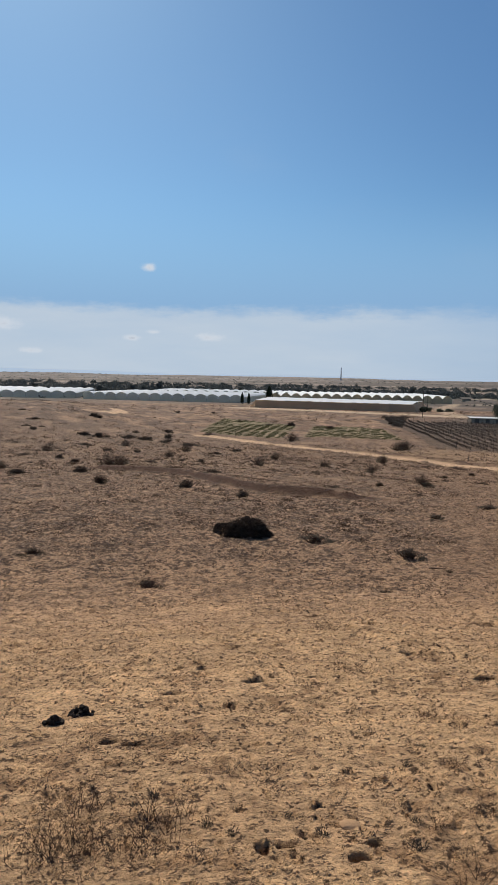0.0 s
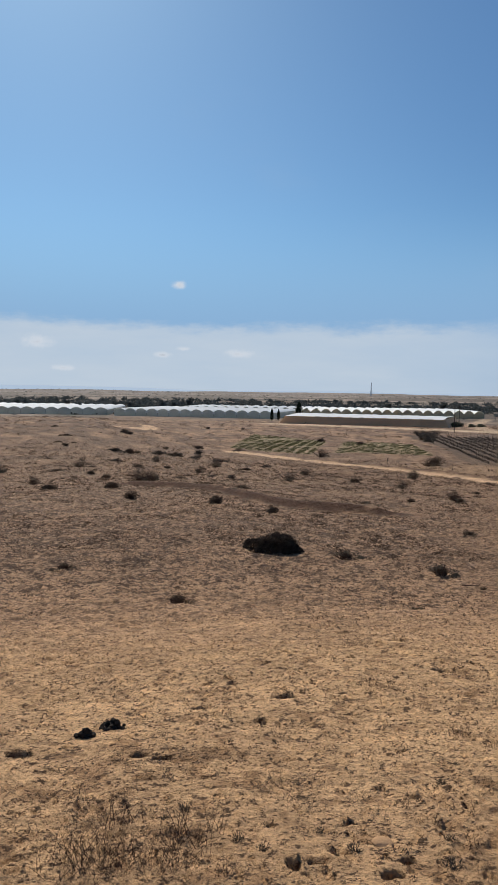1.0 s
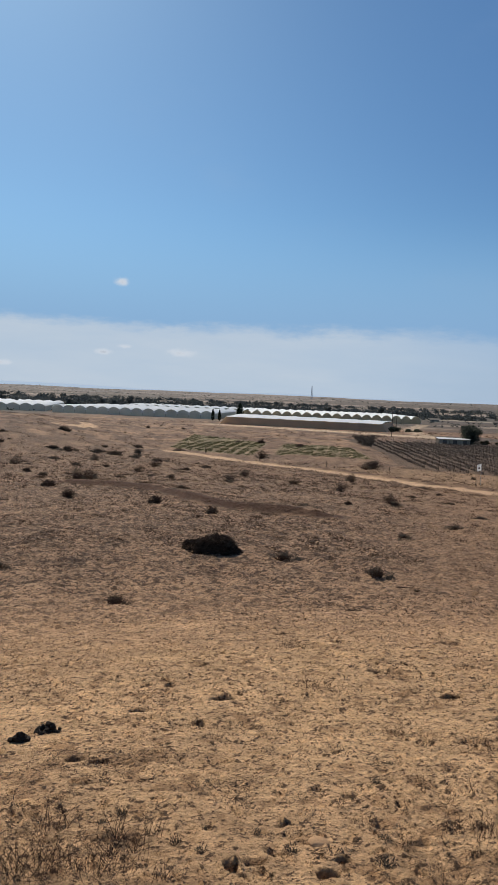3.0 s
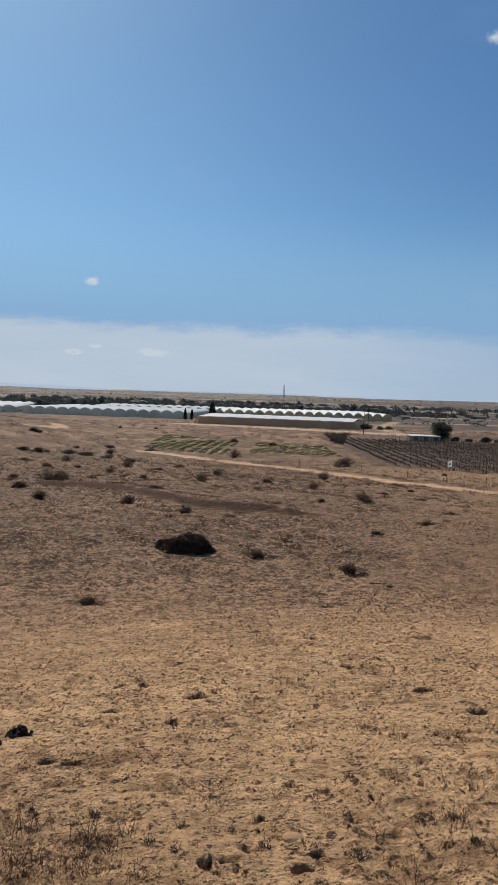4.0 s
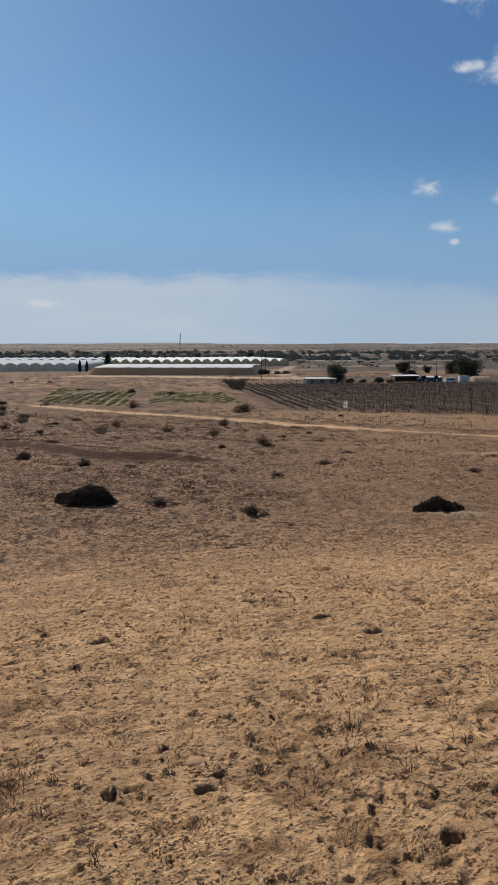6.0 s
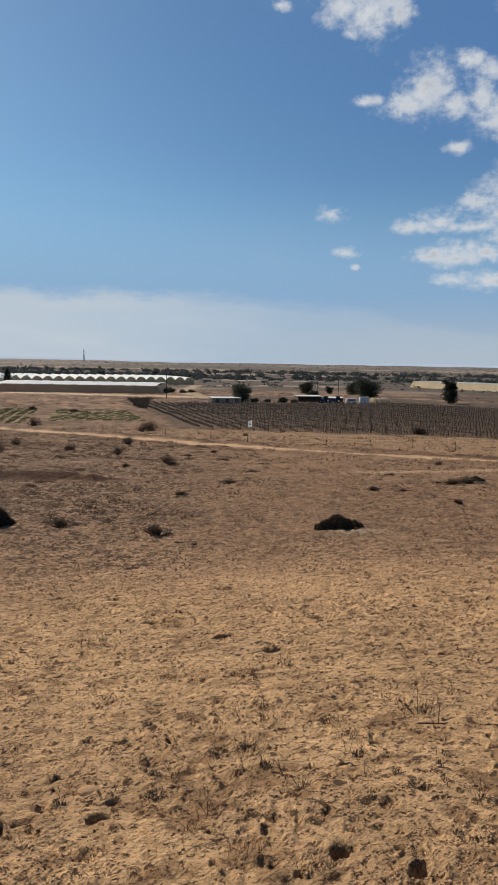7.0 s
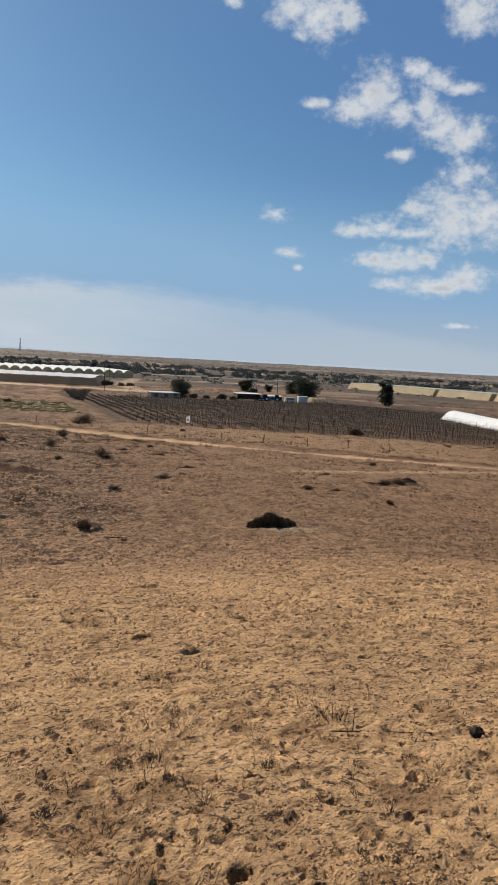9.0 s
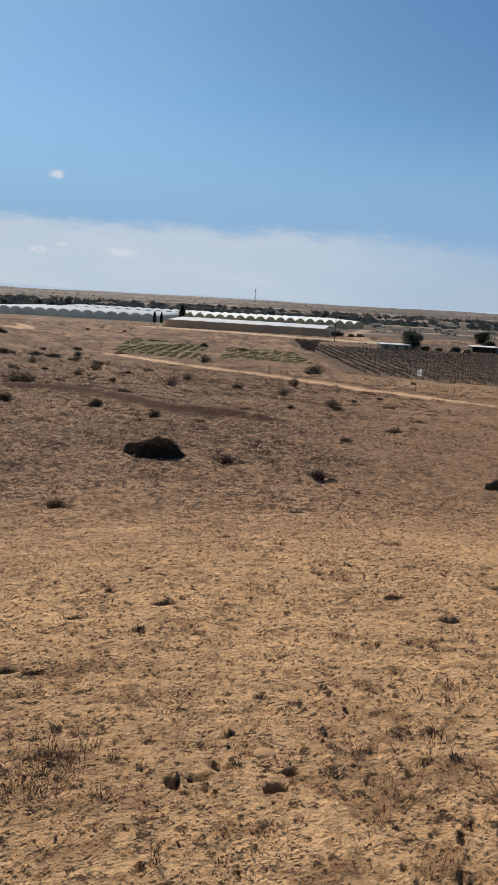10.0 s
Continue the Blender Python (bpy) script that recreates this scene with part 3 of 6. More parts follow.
    c = lay(c, tone((0.47, 0.34, 0.22)), smooth(6.0, 2.5, to_line(x, y, lane) + fbm(x / 6, y / 6, 3, 19) * 4) * 0.7)
    for line, half in ((TRACK, 2.1), (SPUR, 0.9), (CURL, 2.4)):
        c = lay(c, tone((0.60, 0.38, 0.215)), smooth(half + 0.7, half - 0.5, to_line(x, y, line) + fbm(x / 2, y / 2, 3, 17) * 1.2) * 0.85)
    # dark line on the verge bank: the shade of its near face, painted
    c = lay(c, tone((0.08, 0.042, 0.026)), np.exp(-(to_line(x, y, VERGE) / 1.3) ** 2) * (0.6 + 0.4 * smooth(0.3, 0.6, value_noise(x / 4, y / 4, 99))) * 0.9)
    c = lay(c, pale, np.exp(-(np.hypot((x - 0.5) / 4.5, (y - 49) / 9)) ** 4) * smooth(1.0, 3.0, to_line(x, y, DITCH)) * 0.55)
    c = lay(c, tone((0.55, 0.40, 0.26)), np.exp(-(np.hypot((x - 12.95) / 1.0, (y - 20.25) / 0.4)) ** 2))
    # reddish soil of the scarp, darkened to paint the shade on its face
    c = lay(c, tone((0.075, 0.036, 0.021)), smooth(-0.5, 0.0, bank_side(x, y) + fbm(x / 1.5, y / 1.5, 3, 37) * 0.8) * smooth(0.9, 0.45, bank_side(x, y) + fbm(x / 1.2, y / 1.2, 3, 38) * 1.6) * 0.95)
    # dark dug subsoil in burrows and pits, deepened to paint their inner shade
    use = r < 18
    ux, uy, dug_shade = x[use], y[use], np.zeros(int(use.sum()))
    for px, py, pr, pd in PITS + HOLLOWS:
        dug_shade = np.maximum(dug_shade, np.exp(-(np.hypot((ux - px) / 1.15, (uy - py) / 0.75) / (pr * 0.9)) ** 6) * min(1.0, pd * 12))
    c[use] = lay(c[use], np.ones((len(ux), 1)) * np.array((0.065, 0.033, 0.018)), dug_shade * 0.92)
    return c


def angles_of(x, y):
    return np.degrees(np.arctan2(x, y))


def build_ground():
    angles = np.concatenate([np.arange(-180, -23, 2.5), np.arange(-22, 51, 0.115), np.arange(51.5, 179, 2.5)])
    rings = [0.12]
    for stop, ratio in ((1.5, 1.06), (14, 1.0058), (135, 1.0085), (270, 1.011), (4800, 1.021)):
        while rings[-1] < stop:
            rings.append(rings[-1] * ratio)
    rings = np.array(rings)
    na, nr = len(angles), len(rings)
    A, R = np.meshgrid(np.radians(angles), rings)
    X, Y = (R * np.sin(A)).ravel(), (R * np.cos(A)).ravel()
    Z = ground_height(X, Y)
    verts = np.column_stack([X, Y, Z])
    i, j = np.meshgrid(np.arange(nr - 1), np.arange(na), indexing="ij")
    k = (j + 1) % na
    quads = np.stack([i * na + j, (i + 1) * na + j, (i + 1) * na + k, i * na + k], -1).reshape(-1, 4)
    # wind so that the faces look up
    quads = quads[:, ::-1]
    cap = np.arange(na, dtype=np.int64)
    me = bpy.data.meshes.new("ground")
    nq = len(quads)
    me.vertices.add(len(verts))
    me.vertices.foreach_set("co", verts.ravel())
    me.loops.add(nq * 4 + na)
    me.loops.foreach_set("vertex_index", np.concatenate([quads.ravel(), cap[::-1]]))
    me.polygons.add(nq + 1)
    me.polygons.foreach_set("loop_start", np.concatenate([np.arange(nq) * 4, [nq * 4]]))
    me.update(calc_edges=True)
    me.polygons.foreach_set("use_smooth", np.ones(nq + 1, bool))
    cover = np.ones((len(verts), 4))
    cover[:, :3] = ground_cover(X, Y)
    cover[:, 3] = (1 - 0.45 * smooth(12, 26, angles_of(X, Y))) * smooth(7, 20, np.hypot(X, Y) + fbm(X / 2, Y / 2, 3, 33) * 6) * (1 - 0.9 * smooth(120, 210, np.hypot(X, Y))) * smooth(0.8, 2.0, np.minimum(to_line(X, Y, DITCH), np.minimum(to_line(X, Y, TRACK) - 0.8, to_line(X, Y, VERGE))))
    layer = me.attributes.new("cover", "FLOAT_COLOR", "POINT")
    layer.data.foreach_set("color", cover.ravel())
    me.materials.append(SAND)
    me.update()
    return tagged(new("ground", me), "dry sandy hillside falling to brown fields", "ground", kind="structure")


ground = build_ground()


def gz(x, y):
    return float(ground_height(np.array([x]), np.array([y]))[0])



# ---------------------------------------------------------------- building blocks
COARSE = {}


def base_z(x, y):
    """Ground height from a coarse memory of the far land."""
    step = 4.0 if math.hypot(x, y) < 500 else 16.0
    i, j = math.floor(x / step), math.floor(y / step)
    zs = []
    for a, b in ((i, j), (i + 1, j), (i, j + 1), (i + 1, j + 1)):
        key = (a, b, step)
        if key not in COARSE:
            COARSE[key] = float(base_height(np.array([a * step]), np.array([b * step]))[0])
        zs.append(COARSE[key])
    u, v = x / step - i, y / step - j
    return (zs[0] * (1 - u) + zs[1] * u) * (1 - v) + (zs[2] * (1 - u) + zs[3] * u) * v


class Geo:
    """Vertices and faces of one mesh."""

    def __init__(self):
        self.v, self.f = [], []

    def add(self, verts, faces):
        n = len(self.v)
        self.v.extend(verts)
        self.f.extend([tuple(n + k for k in face) for face in faces])
        return self

    def box(self, x0, x1, y0, y1, z0, z1, bevel=0.0):
        if bevel <= 0:
            vs = [(x, y, z) for x in (x0, x1) for y in (y0, y1) for z in (z0, z1)]
            return self.add(vs, [(0, 1, 3, 2), (4, 6, 7, 5), (0, 4, 5, 1), (2, 3, 7, 6), (0, 2, 6, 4), (1, 5, 7, 3)])
        b = bevel
        ring = [(x0 + b, y0), (x1 - b, y0), (x1, y0 + b), (x1, y1 - b), (x1 - b, y1), (x0 + b, y1), (x0, y1 - b), (x0, y0 + b)]
        cx, cy = (x0 + x1) / 2, (y0 + y1) / 2
        inner = [(cx + (x - cx) * (1 - 2 * b / (x1 - x0)), cy + (y - cy) * (1 - 2 * b / (y1 - y0))) for x, y in ring]
        vs = [(x, y, z0) for x, y in ring] + [(x, y, z1 - b) for x, y in ring] + [(x, y, z1) for x, y in inner]
        fs = [tuple(range(7, -1, -1)), tuple(range(16, 24))]
        for base in (0, 8):
            fs += [(base + i, base + (i + 1) % 8, base + 8 + (i + 1) % 8, base + 8 + i) for i in range(8)]
        return self.add(vs, fs)

    def tube(self, points, radii, sides=6, cap=True):
        pts = [Vector(p) for p in points]
        verts, faces = [], []
        for i, p in enumerate(pts):
            d = (pts[min(i + 1, len(pts) - 1)] - pts[max(i - 1, 0)])
            d = d.normalized() if d.length > 1e-9 else Vector((0, 0, 1))
            u = d.orthogonal().normalized()
            w = d.cross(u)
            for s in range(sides):
                a = 2 * math.pi * s / sides
                verts.append(tuple(p + (u * math.cos(a) + w * math.sin(a)) * radii[i]))
        for i in range(len(pts) - 1):
            for s in range(sides):
                t = (s + 1) % sides
                faces.append((i * sides + s, i * sides + t, (i + 1) * sides + t, (i + 1) * sides + s))
        if cap:
            faces += [tuple(range(sides - 1, -1, -1)), tuple((len(pts) - 1) * sides + s for s in range(sides))]
        return self.add(verts, faces)

    def leaf(self, p, along, across, bend=0.0):
        p, along, across = Vector(p), Vector(along), Vector(across)
        return self.add([tuple(p), tuple(p + along * 0.5 + across), tuple(p + along), tuple(p + along * 0.5 - across)], [(0, 1, 2, 3)])

    def prism(self, profile, x0, x1):
        """A profile of (y, z) points, closed, drawn out along x."""
        n = len(profile)
        vs = [(x0, y, z) for y, z in profile] + [(x1, y, z) for y, z in profile]
        return self.add(vs, [tuple(range(n - 1, -1, -1)), tuple(range(n, 2 * n))] + [(i, (i + 1) % n, n + (i + 1) % n, n + i) for i in range(n)])


def mesh_of(name, geo, mat, smooth_shade=False):
    me = bpy.data.meshes.new(name)
    me.from_pydata(geo.v, [], geo.f)
    me.materials.append(mat)
    if smooth_shade:
        me.polygons.foreach_set("use_smooth", np.ones(len(me.polygons), bool))
    me.update()
    return me


def blades(name, foot, along, across, mat):
    """One mesh of many small leaves or stalks, from arrays of feet, lengths and half widths."""
    n = len(foot)
    me = bpy.data.meshes.new(name)
    me.vertices.add(n * 4)
    me.vertices.foreach_set("co", np.stack([foot, foot + along * 0.5 + across, foot + along, foot + along * 0.5 - across], 1).ravel())
    me.loops.add(n * 4)
    me.loops.foreach_set("vertex_index", np.arange(n * 4))
    me.polygons.add(n)
    me.polygons.foreach_set("loop_start", np.arange(n) * 4)
    me.materials.append(mat)
    me.update(calc_edges=True)
    return me


def tangle(rng, n, up=0.0, flat=1.0):
    """Random unit directions, lifted by up."""
    d = rng.normal(size=(n, 3)) * (1, 1, flat) + (0, 0, up)
    return d / np.linalg.norm(d, axis=1)[:, None]


def square_to(rng, d):
    """Unit directions square to those given."""
    w = np.cross(d, rng.normal(size=d.shape))
    return w / np.maximum(np.linalg.norm(w, axis=1), 1e-6)[:, None]


def fan(rng, count, near, growth, west=-22.0, east=50.5):
    """Places spread over the slope in front, thinning with distance."""
    r = near * np.exp(rng.random(count) * growth)
    a = np.radians(rng.uniform(west, east, count))
    return r * np.sin(a), r * np.cos(a), r, np.degrees(a)


def part(name, geo, mat, parent=None, label="", m=None, smooth_shade=False):
    ob = new(name, geo if isinstance(geo, bpy.types.Mesh) else mesh_of(name, geo, mat, smooth_shade))
    if parent is not None:
        ob.parent = parent
    if m is not None:
        ob.matrix_basis = m
    if label:
        ob["label"] = label
    return ob


def thing(name, label, category, group="", m=None):
    ob = tagged(new(name), label, category, group)
    if m is not None:
        ob.matrix_basis = m
    return ob


def place(x, y, turn=0.0, size=1.0, sink=0.0, tall=None):
    return Matrix.Translation((x, y, gz(x, y) - sink)) @ Matrix.Rotation(radians(turn), 4, "Z") @ Matrix.Diagonal((size, size, tall or size, 1))


def put_copy(proto, x, y, turn=0.0, size=1.0, sink=0.0, tall=None, label="", group=""):
    ob = copy_thing(proto, Matrix.Identity(4))
    ob.matrix_basis = place(x, y, turn, size, sink, tall)
    return tagged(ob, label, "", group)


R = random.Random(11)


def spray(geo, foot, height, lean, width, r, seed, bits=4, sides=3, forks=2):
    """A dry stem with forks."""
    rnd = seed
    a = rnd.uniform(0, 2 * math.pi)
    d = Vector((math.cos(a) * lean, math.sin(a) * lean, 1)).normalized()
    p, pts, rad = Vector(foot), [tuple(foot)], [r]
    for i in range(bits):
        d = (d + Vector((rnd.uniform(-1, 1), rnd.uniform(-1, 1), rnd.uniform(-0.4, 0.6))) * 0.28).normalized()
        p = p + d * height / bits
        pts.append(tuple(p))
        rad.append(r * (1 - 0.75 * (i + 1) / bits))
        if i >= 1 and forks > 0 and rnd.random() < 0.75:
            spray(geo, tuple(p), height * rnd.uniform(0.3, 0.6), lean + 0.5, width, rad[-1] * 0.8, rnd, 3, sides, forks - 1)
    geo.tube(pts, rad, sides, cap=False)



# ---------------------------------------------------------------- far country
def arch_house(label, x, y, turn, spans, width, depth, eave, rise, wall_mat, roof_mat, group, valleys=False, back_rows=1, openings=True):
    """A multi-span plastic greenhouse: one barrel roof and one gable to each span, side walls, gutters between."""
    base = min(gz(x, y), gz(x + spans * width * math.cos(radians(turn)), y + spans * width * math.sin(radians(turn)))) - 0.3
    house = thing("greenhouse", label, "greenhouse", group, Matrix.Translation((x, y, base)) @ Matrix.Rotation(radians(turn), 4, "Z"))
    n = 10
    arc = [(width * k / n, eave + rise * math.sin(math.pi * k / n) ** 0.8) for k in range(n + 1)]
    roof = Geo()
    steps = max(2, int(depth / 10))
    for s in range(steps + 1):
        yy = -0.25 + (depth + 0.5) * s / steps
        sag = 0.12 if s % 2 else 0.0
        roof.v += [(px, yy, pz - sag * (pz - eave) / max(rise, 0.1)) for px, pz in arc]
    for s in range(steps):
        for k in range(n):
            a = s * (n + 1) + k
            roof.f.append((a, a + 1, a + n + 2, a + n + 1))
    roof_me = mesh_of("roof", roof, roof_mat, True)
    gable = Geo()
    gable.add([(px, 0.0, pz - 0.05) for px, pz in arc] + [(px, 0.12, pz - 0.05) for px, pz in arc], [tuple(range(n, -1, -1)), tuple(range(n + 1, 2 * n + 2))])
    gable_me = mesh_of("gable", gable, wall_mat)
    wall = Geo().box(0.08, width - 0.08, 0.0, 0.1, 0.0, eave - 0.05)
    wall_me = mesh_of("end_wall", wall, wall_mat)
    post_me = mesh_of("post", Geo().box(-0.06, 0.06, -0.08, 0.04, 0, eave), STEEL)
    gut_me = mesh_of("gutter", Geo().prism([(-0.2, eave + 0.02), (depth + 0.2, eave + 0.02), (depth + 0.2, eave + 0.14), (-0.2, eave + 0.14)], -0.18, 0.18), roof_mat)
    vent_me = mesh_of("vent", Geo().box(-width * 0.1, width * 0.1, -0.12, -0.03, eave - width * 0.16, eave - 0.06), roof_mat)
    for s in range(spans):
        m = Matrix.Translation((s * width, 0, 0))
        part("roof_span", roof_me, None, house, m=m)
        part("gable", gable_me, None, house, m=m)
        part("end_wall", wall_me, None, house, m=m)
        part("post", post_me, None, house, m=m)
        if s:
            part("gutter", gut_me, None, house, m=m)
            if valleys:
                part("vent", vent_me, None, house, m=m)
    part("post", post_me, None, house, m=Matrix.Translation((spans * width, 0, 0)))
    side = Geo().box(-0.05, 0.05, 0, depth, 0, eave)
    side_me = mesh_of("side_wall", side, wall_mat)
    for s in (0, spans):
        part("side_wall", side_me, None, house, m=Matrix.Translation((s * width, 0, 0)))
    return house


# the white arched houses in the middle of the valley
arch_house("white plastic greenhouse with eighteen arched spans", 54.5, 560, -2.0, 18, 7.75, 100, 3.6, 2.6, NET_DARK, FILM_WHITE, "greenhouses in the valley")
# the long dusty houses
arch_house("long plastic greenhouse with dusty net walls", -79, 512, -14.5, 14, 7.9, 100, 4.0, 1.7, FILM_DULL, FILM_WHITE, "greenhouses in the valley", valleys=True)
arch_house("long plastic greenhouse behind another one", -40, 625, -8.5, 14, 8.4, 90, 3.9, 1.9, FILM_DULL, FILM_WHITE, "greenhouses in the valley")
arch_house("wide white plastic greenhouse above a brown bank", -215, 520, 3.0, 15, 8.6, 150, 4.0, 1.7, FILM_DULL, FILM_WHITE, "greenhouses in the valley")


def net_house():
    """A low flat house of insect net with sloping brown walls and a white top."""
    x0, y0, turn = 30, 402, -22
    house = thing("net_house", "low net house with brown sloping walls and white roof", "net house", "", Matrix.Translation((x0, y0, gz(70, 386) - 0.3)) @ Matrix.Rotation(radians(turn), 4, "Z"))
    long, deep, high = 85, 62, 4.3
    lean = 2.6
    bay = long / 14
    wall_me = mesh_of("front_wall", Geo().add([(0, 0, -1.6), (bay, 0, -1.6), (bay, lean, high), (0, lean, high), (0, 0.15, -1.6), (bay, 0.15, -1.6), (bay, lean + 0.15, high), (0, lean + 0.15, high)],
                                              [(0, 1, 2, 3), (7, 6, 5, 4), (0, 3, 7, 4), (1, 5, 6, 2)]), NET_BROWN)
    for k in range(14):
        part("front_wall", wall_me, None, house, m=Matrix.Translation((k * bay, 0, 0)))
    for s, name in ((0, "side_wall"), (1, "side_wall")):
        x = long if s else 0
        o = 3.5 if s else -3.5
        part(name, Geo().add([(x + o, 0, -0.6), (x, lean, high), (x, deep - lean, high), (x + o, deep, -0.6), (x, 0, -0.6), (x, deep, -0.6)], [(0, 1, 2, 3), (0, 4, 1), (3, 2, 5)]), NET_BROWN, house)
    roof = Geo()
    nx, ny = 28, 10
    for j in range(ny + 1):
        for i in range(nx + 1):
            sag = 0.18 * math.sin(math.pi * (i % 2) / 2) + 0.10 * math.sin(i * 1.7 + j)
            roof.v.append((long * i / nx, lean + (deep - 2 * lean) * j / ny, high + 0.1 + 0.9 * math.sin(math.pi * j / ny) - sag))
    for j in range(ny):
        for i in range(nx):
            a = j * (nx + 1) + i
            roof.f.append((a, a + 1, a + nx + 2, a + nx + 1))
    part("roof", roof, FILM_WHITE, house, "dusty white net roof", smooth_shade=True)
    post_me = mesh_of("post", Geo().tube([(0, 0, -0.5), (0, 0, high + 0.3)], [0.07, 0.07], 6), STEEL)
    for k in range(0, 15, 2):
        part("post", post_me, None, house, m=Matrix.Translation((k * bay, lean + 0.3, 0)))
    return house


net_house()


def tan_house(x, y, turn, long, deep, high, label):
    """A low tunnel house of tan film, its near side sloping."""
    house = thing("tan_greenhouse", label, "greenhouse", "tan greenhouses", Matrix.Translation((x, y, gz(x, y) - 0.4)) @ Matrix.Rotation(radians(turn), 4, "Z"))
    n = int(long / 6)
    for k in range(n):
        a, b = k * long / n, (k + 1) * long / n - 0.12
        part("side_panel", Geo().add([(a, 0, 0), (b, 0, 0), (b, 4.0, high), (a, 4.0, high), (a, 0.2, 0), (b, 0.2, 0), (b, 4.2, high), (a, 4.2, high)],
                                     [(0, 1, 2, 3), (7, 6, 5, 4), (0, 3, 7, 4), (1, 5, 6, 2)]), FILM_TAN, house)
    part("roof", Geo().prism([(4.0, high + 0.02), (deep, high + 0.02), (deep, high + 0.25), (4.0, high + 0.2)], 0, long), FILM_DULL, house, "pale dusty film roof")
    part("end_wall", Geo().prism([(0.3, 0), (deep, 0), (deep, high - 0.05), (4.2, high - 0.05)], long - 0.1, long + 0.05), NET_DARK, house)
    part("end_wall", Geo().prism([(0.3, 0), (deep, 0), (deep, high - 0.05), (4.2, high - 0.05)], -0.05, 0.1), NET_DARK, house)
    return house


for x, y, turn, long in ((364, 506, -82, 40), (370.5, 463, -82, 46), (377.5, 414, -83, 46), (383.5, 364, -83, 44), (389, 317, -83, 50)):
    tan_house(x, y, turn, long, 40, 5.2, "low tan plastic greenhouse with pale roof")


def gable(k, n, width, high):
    """Flat-sided cross-section of a sheeted tunnel: width and height at step k of n."""
    t = k / n
    if t < 0.35 or t > 0.65:
        up = min(t, 1 - t) / 0.35
        return (-1 if t < 0.5 else 1) * width * (0.5 - 0.27 * up), high * 0.94 * up
    return width * 0.23 * (t - 0.5) / 0.15, high * (1 - 0.06 * abs(t - 0.5) / 0.15)


def white_tunnel():
    """A white plastic tunnel by the vineyard."""
    tunnel = thing("plastic_tunnel", "bright white plastic tunnel beside the vineyard", "tunnel", "", Matrix.Translation((162.3, 170.6, gz(155, 155) - 0.3)) @ Matrix.Rotation(radians(-114), 4, "Z"))
    n, long, width, high = 10, 52.0, 7.0, 3.1
    sheets = 10
    for s in range(sheets):
        g = Geo()
        steps = 4
        for i in range(steps + 1):
            xx = long * (s + i / steps) / sheets - (0.05 if i == steps else 0)
            bulge = 0.10 * math.sin(math.pi * i / steps)
            for k in range(n + 1):
                y1, z1 = gable(k, n, width, high)
                g.v.append((max(xx, 3.4 * z1 / high), y1 * (1 + bulge * 0.3), z1 * (1 + bulge * 0.5) + 0.03 * math.sin(k * 3 + s)))
        for i in range(steps):
            for k in range(n):
                a = i * (n + 1) + k
                g.f.append((a, a + 1, a + n + 2, a + n + 1))
        part("sheet", g, SHEET_WHITE, tunnel)
    for s in range(sheets + 1):
        hoop = [(max(long * s / sheets, 3.4 * gable(k, n, width, high)[1] / high + 0.06), *gable(k, n, width - 0.12, high - 0.07)) for k in range(n + 1)]
        part("hoop", Geo().tube(hoop, [0.04] * (n + 1), 5), STEEL, tunnel)
    face = Geo().add([(3.4 * gable(k, n, width, high)[1] / high + 0.03, *gable(k, n, width - 0.1, high - 0.05)) for k in range(n + 1)], [tuple(range(n + 1))])
    part("end_sheet", face, SHEET_WHITE, tunnel)
    return tunnel


white_tunnel()


# ---------------------------------------------------------------- trees
def crown_leaves(geo, rnd, lobes, count, size, shell=0.55):
    for _ in range(count):
        cx, cy, cz, rx, rz = lobes[rnd.randrange(len(lobes))]
        d = Vector((rnd.gauss(0, 1), rnd.gauss(0, 1), rnd.gauss(0, 1))).normalized()
        s = shell + (1 - shell) * rnd.random() ** 0.6
        s *= 0.85 + 0.3 * noise.noise(d * 2.3 + Vector((cx, cy, cz)))
        p = Vector((cx + d.x * rx * s, cy + d.y * rx * s, cz + d.z * rz * s))
        along = Vector((rnd.gauss(0, 1), rnd.gauss(0, 1), rnd.gauss(0, 0.7))).normalized() * size * rnd.uniform(0.6, 1.5)
        across = along.orthogonal().normalized() * size * rnd.uniform(0.25, 0.5)
        geo.leaf(p, along, across)


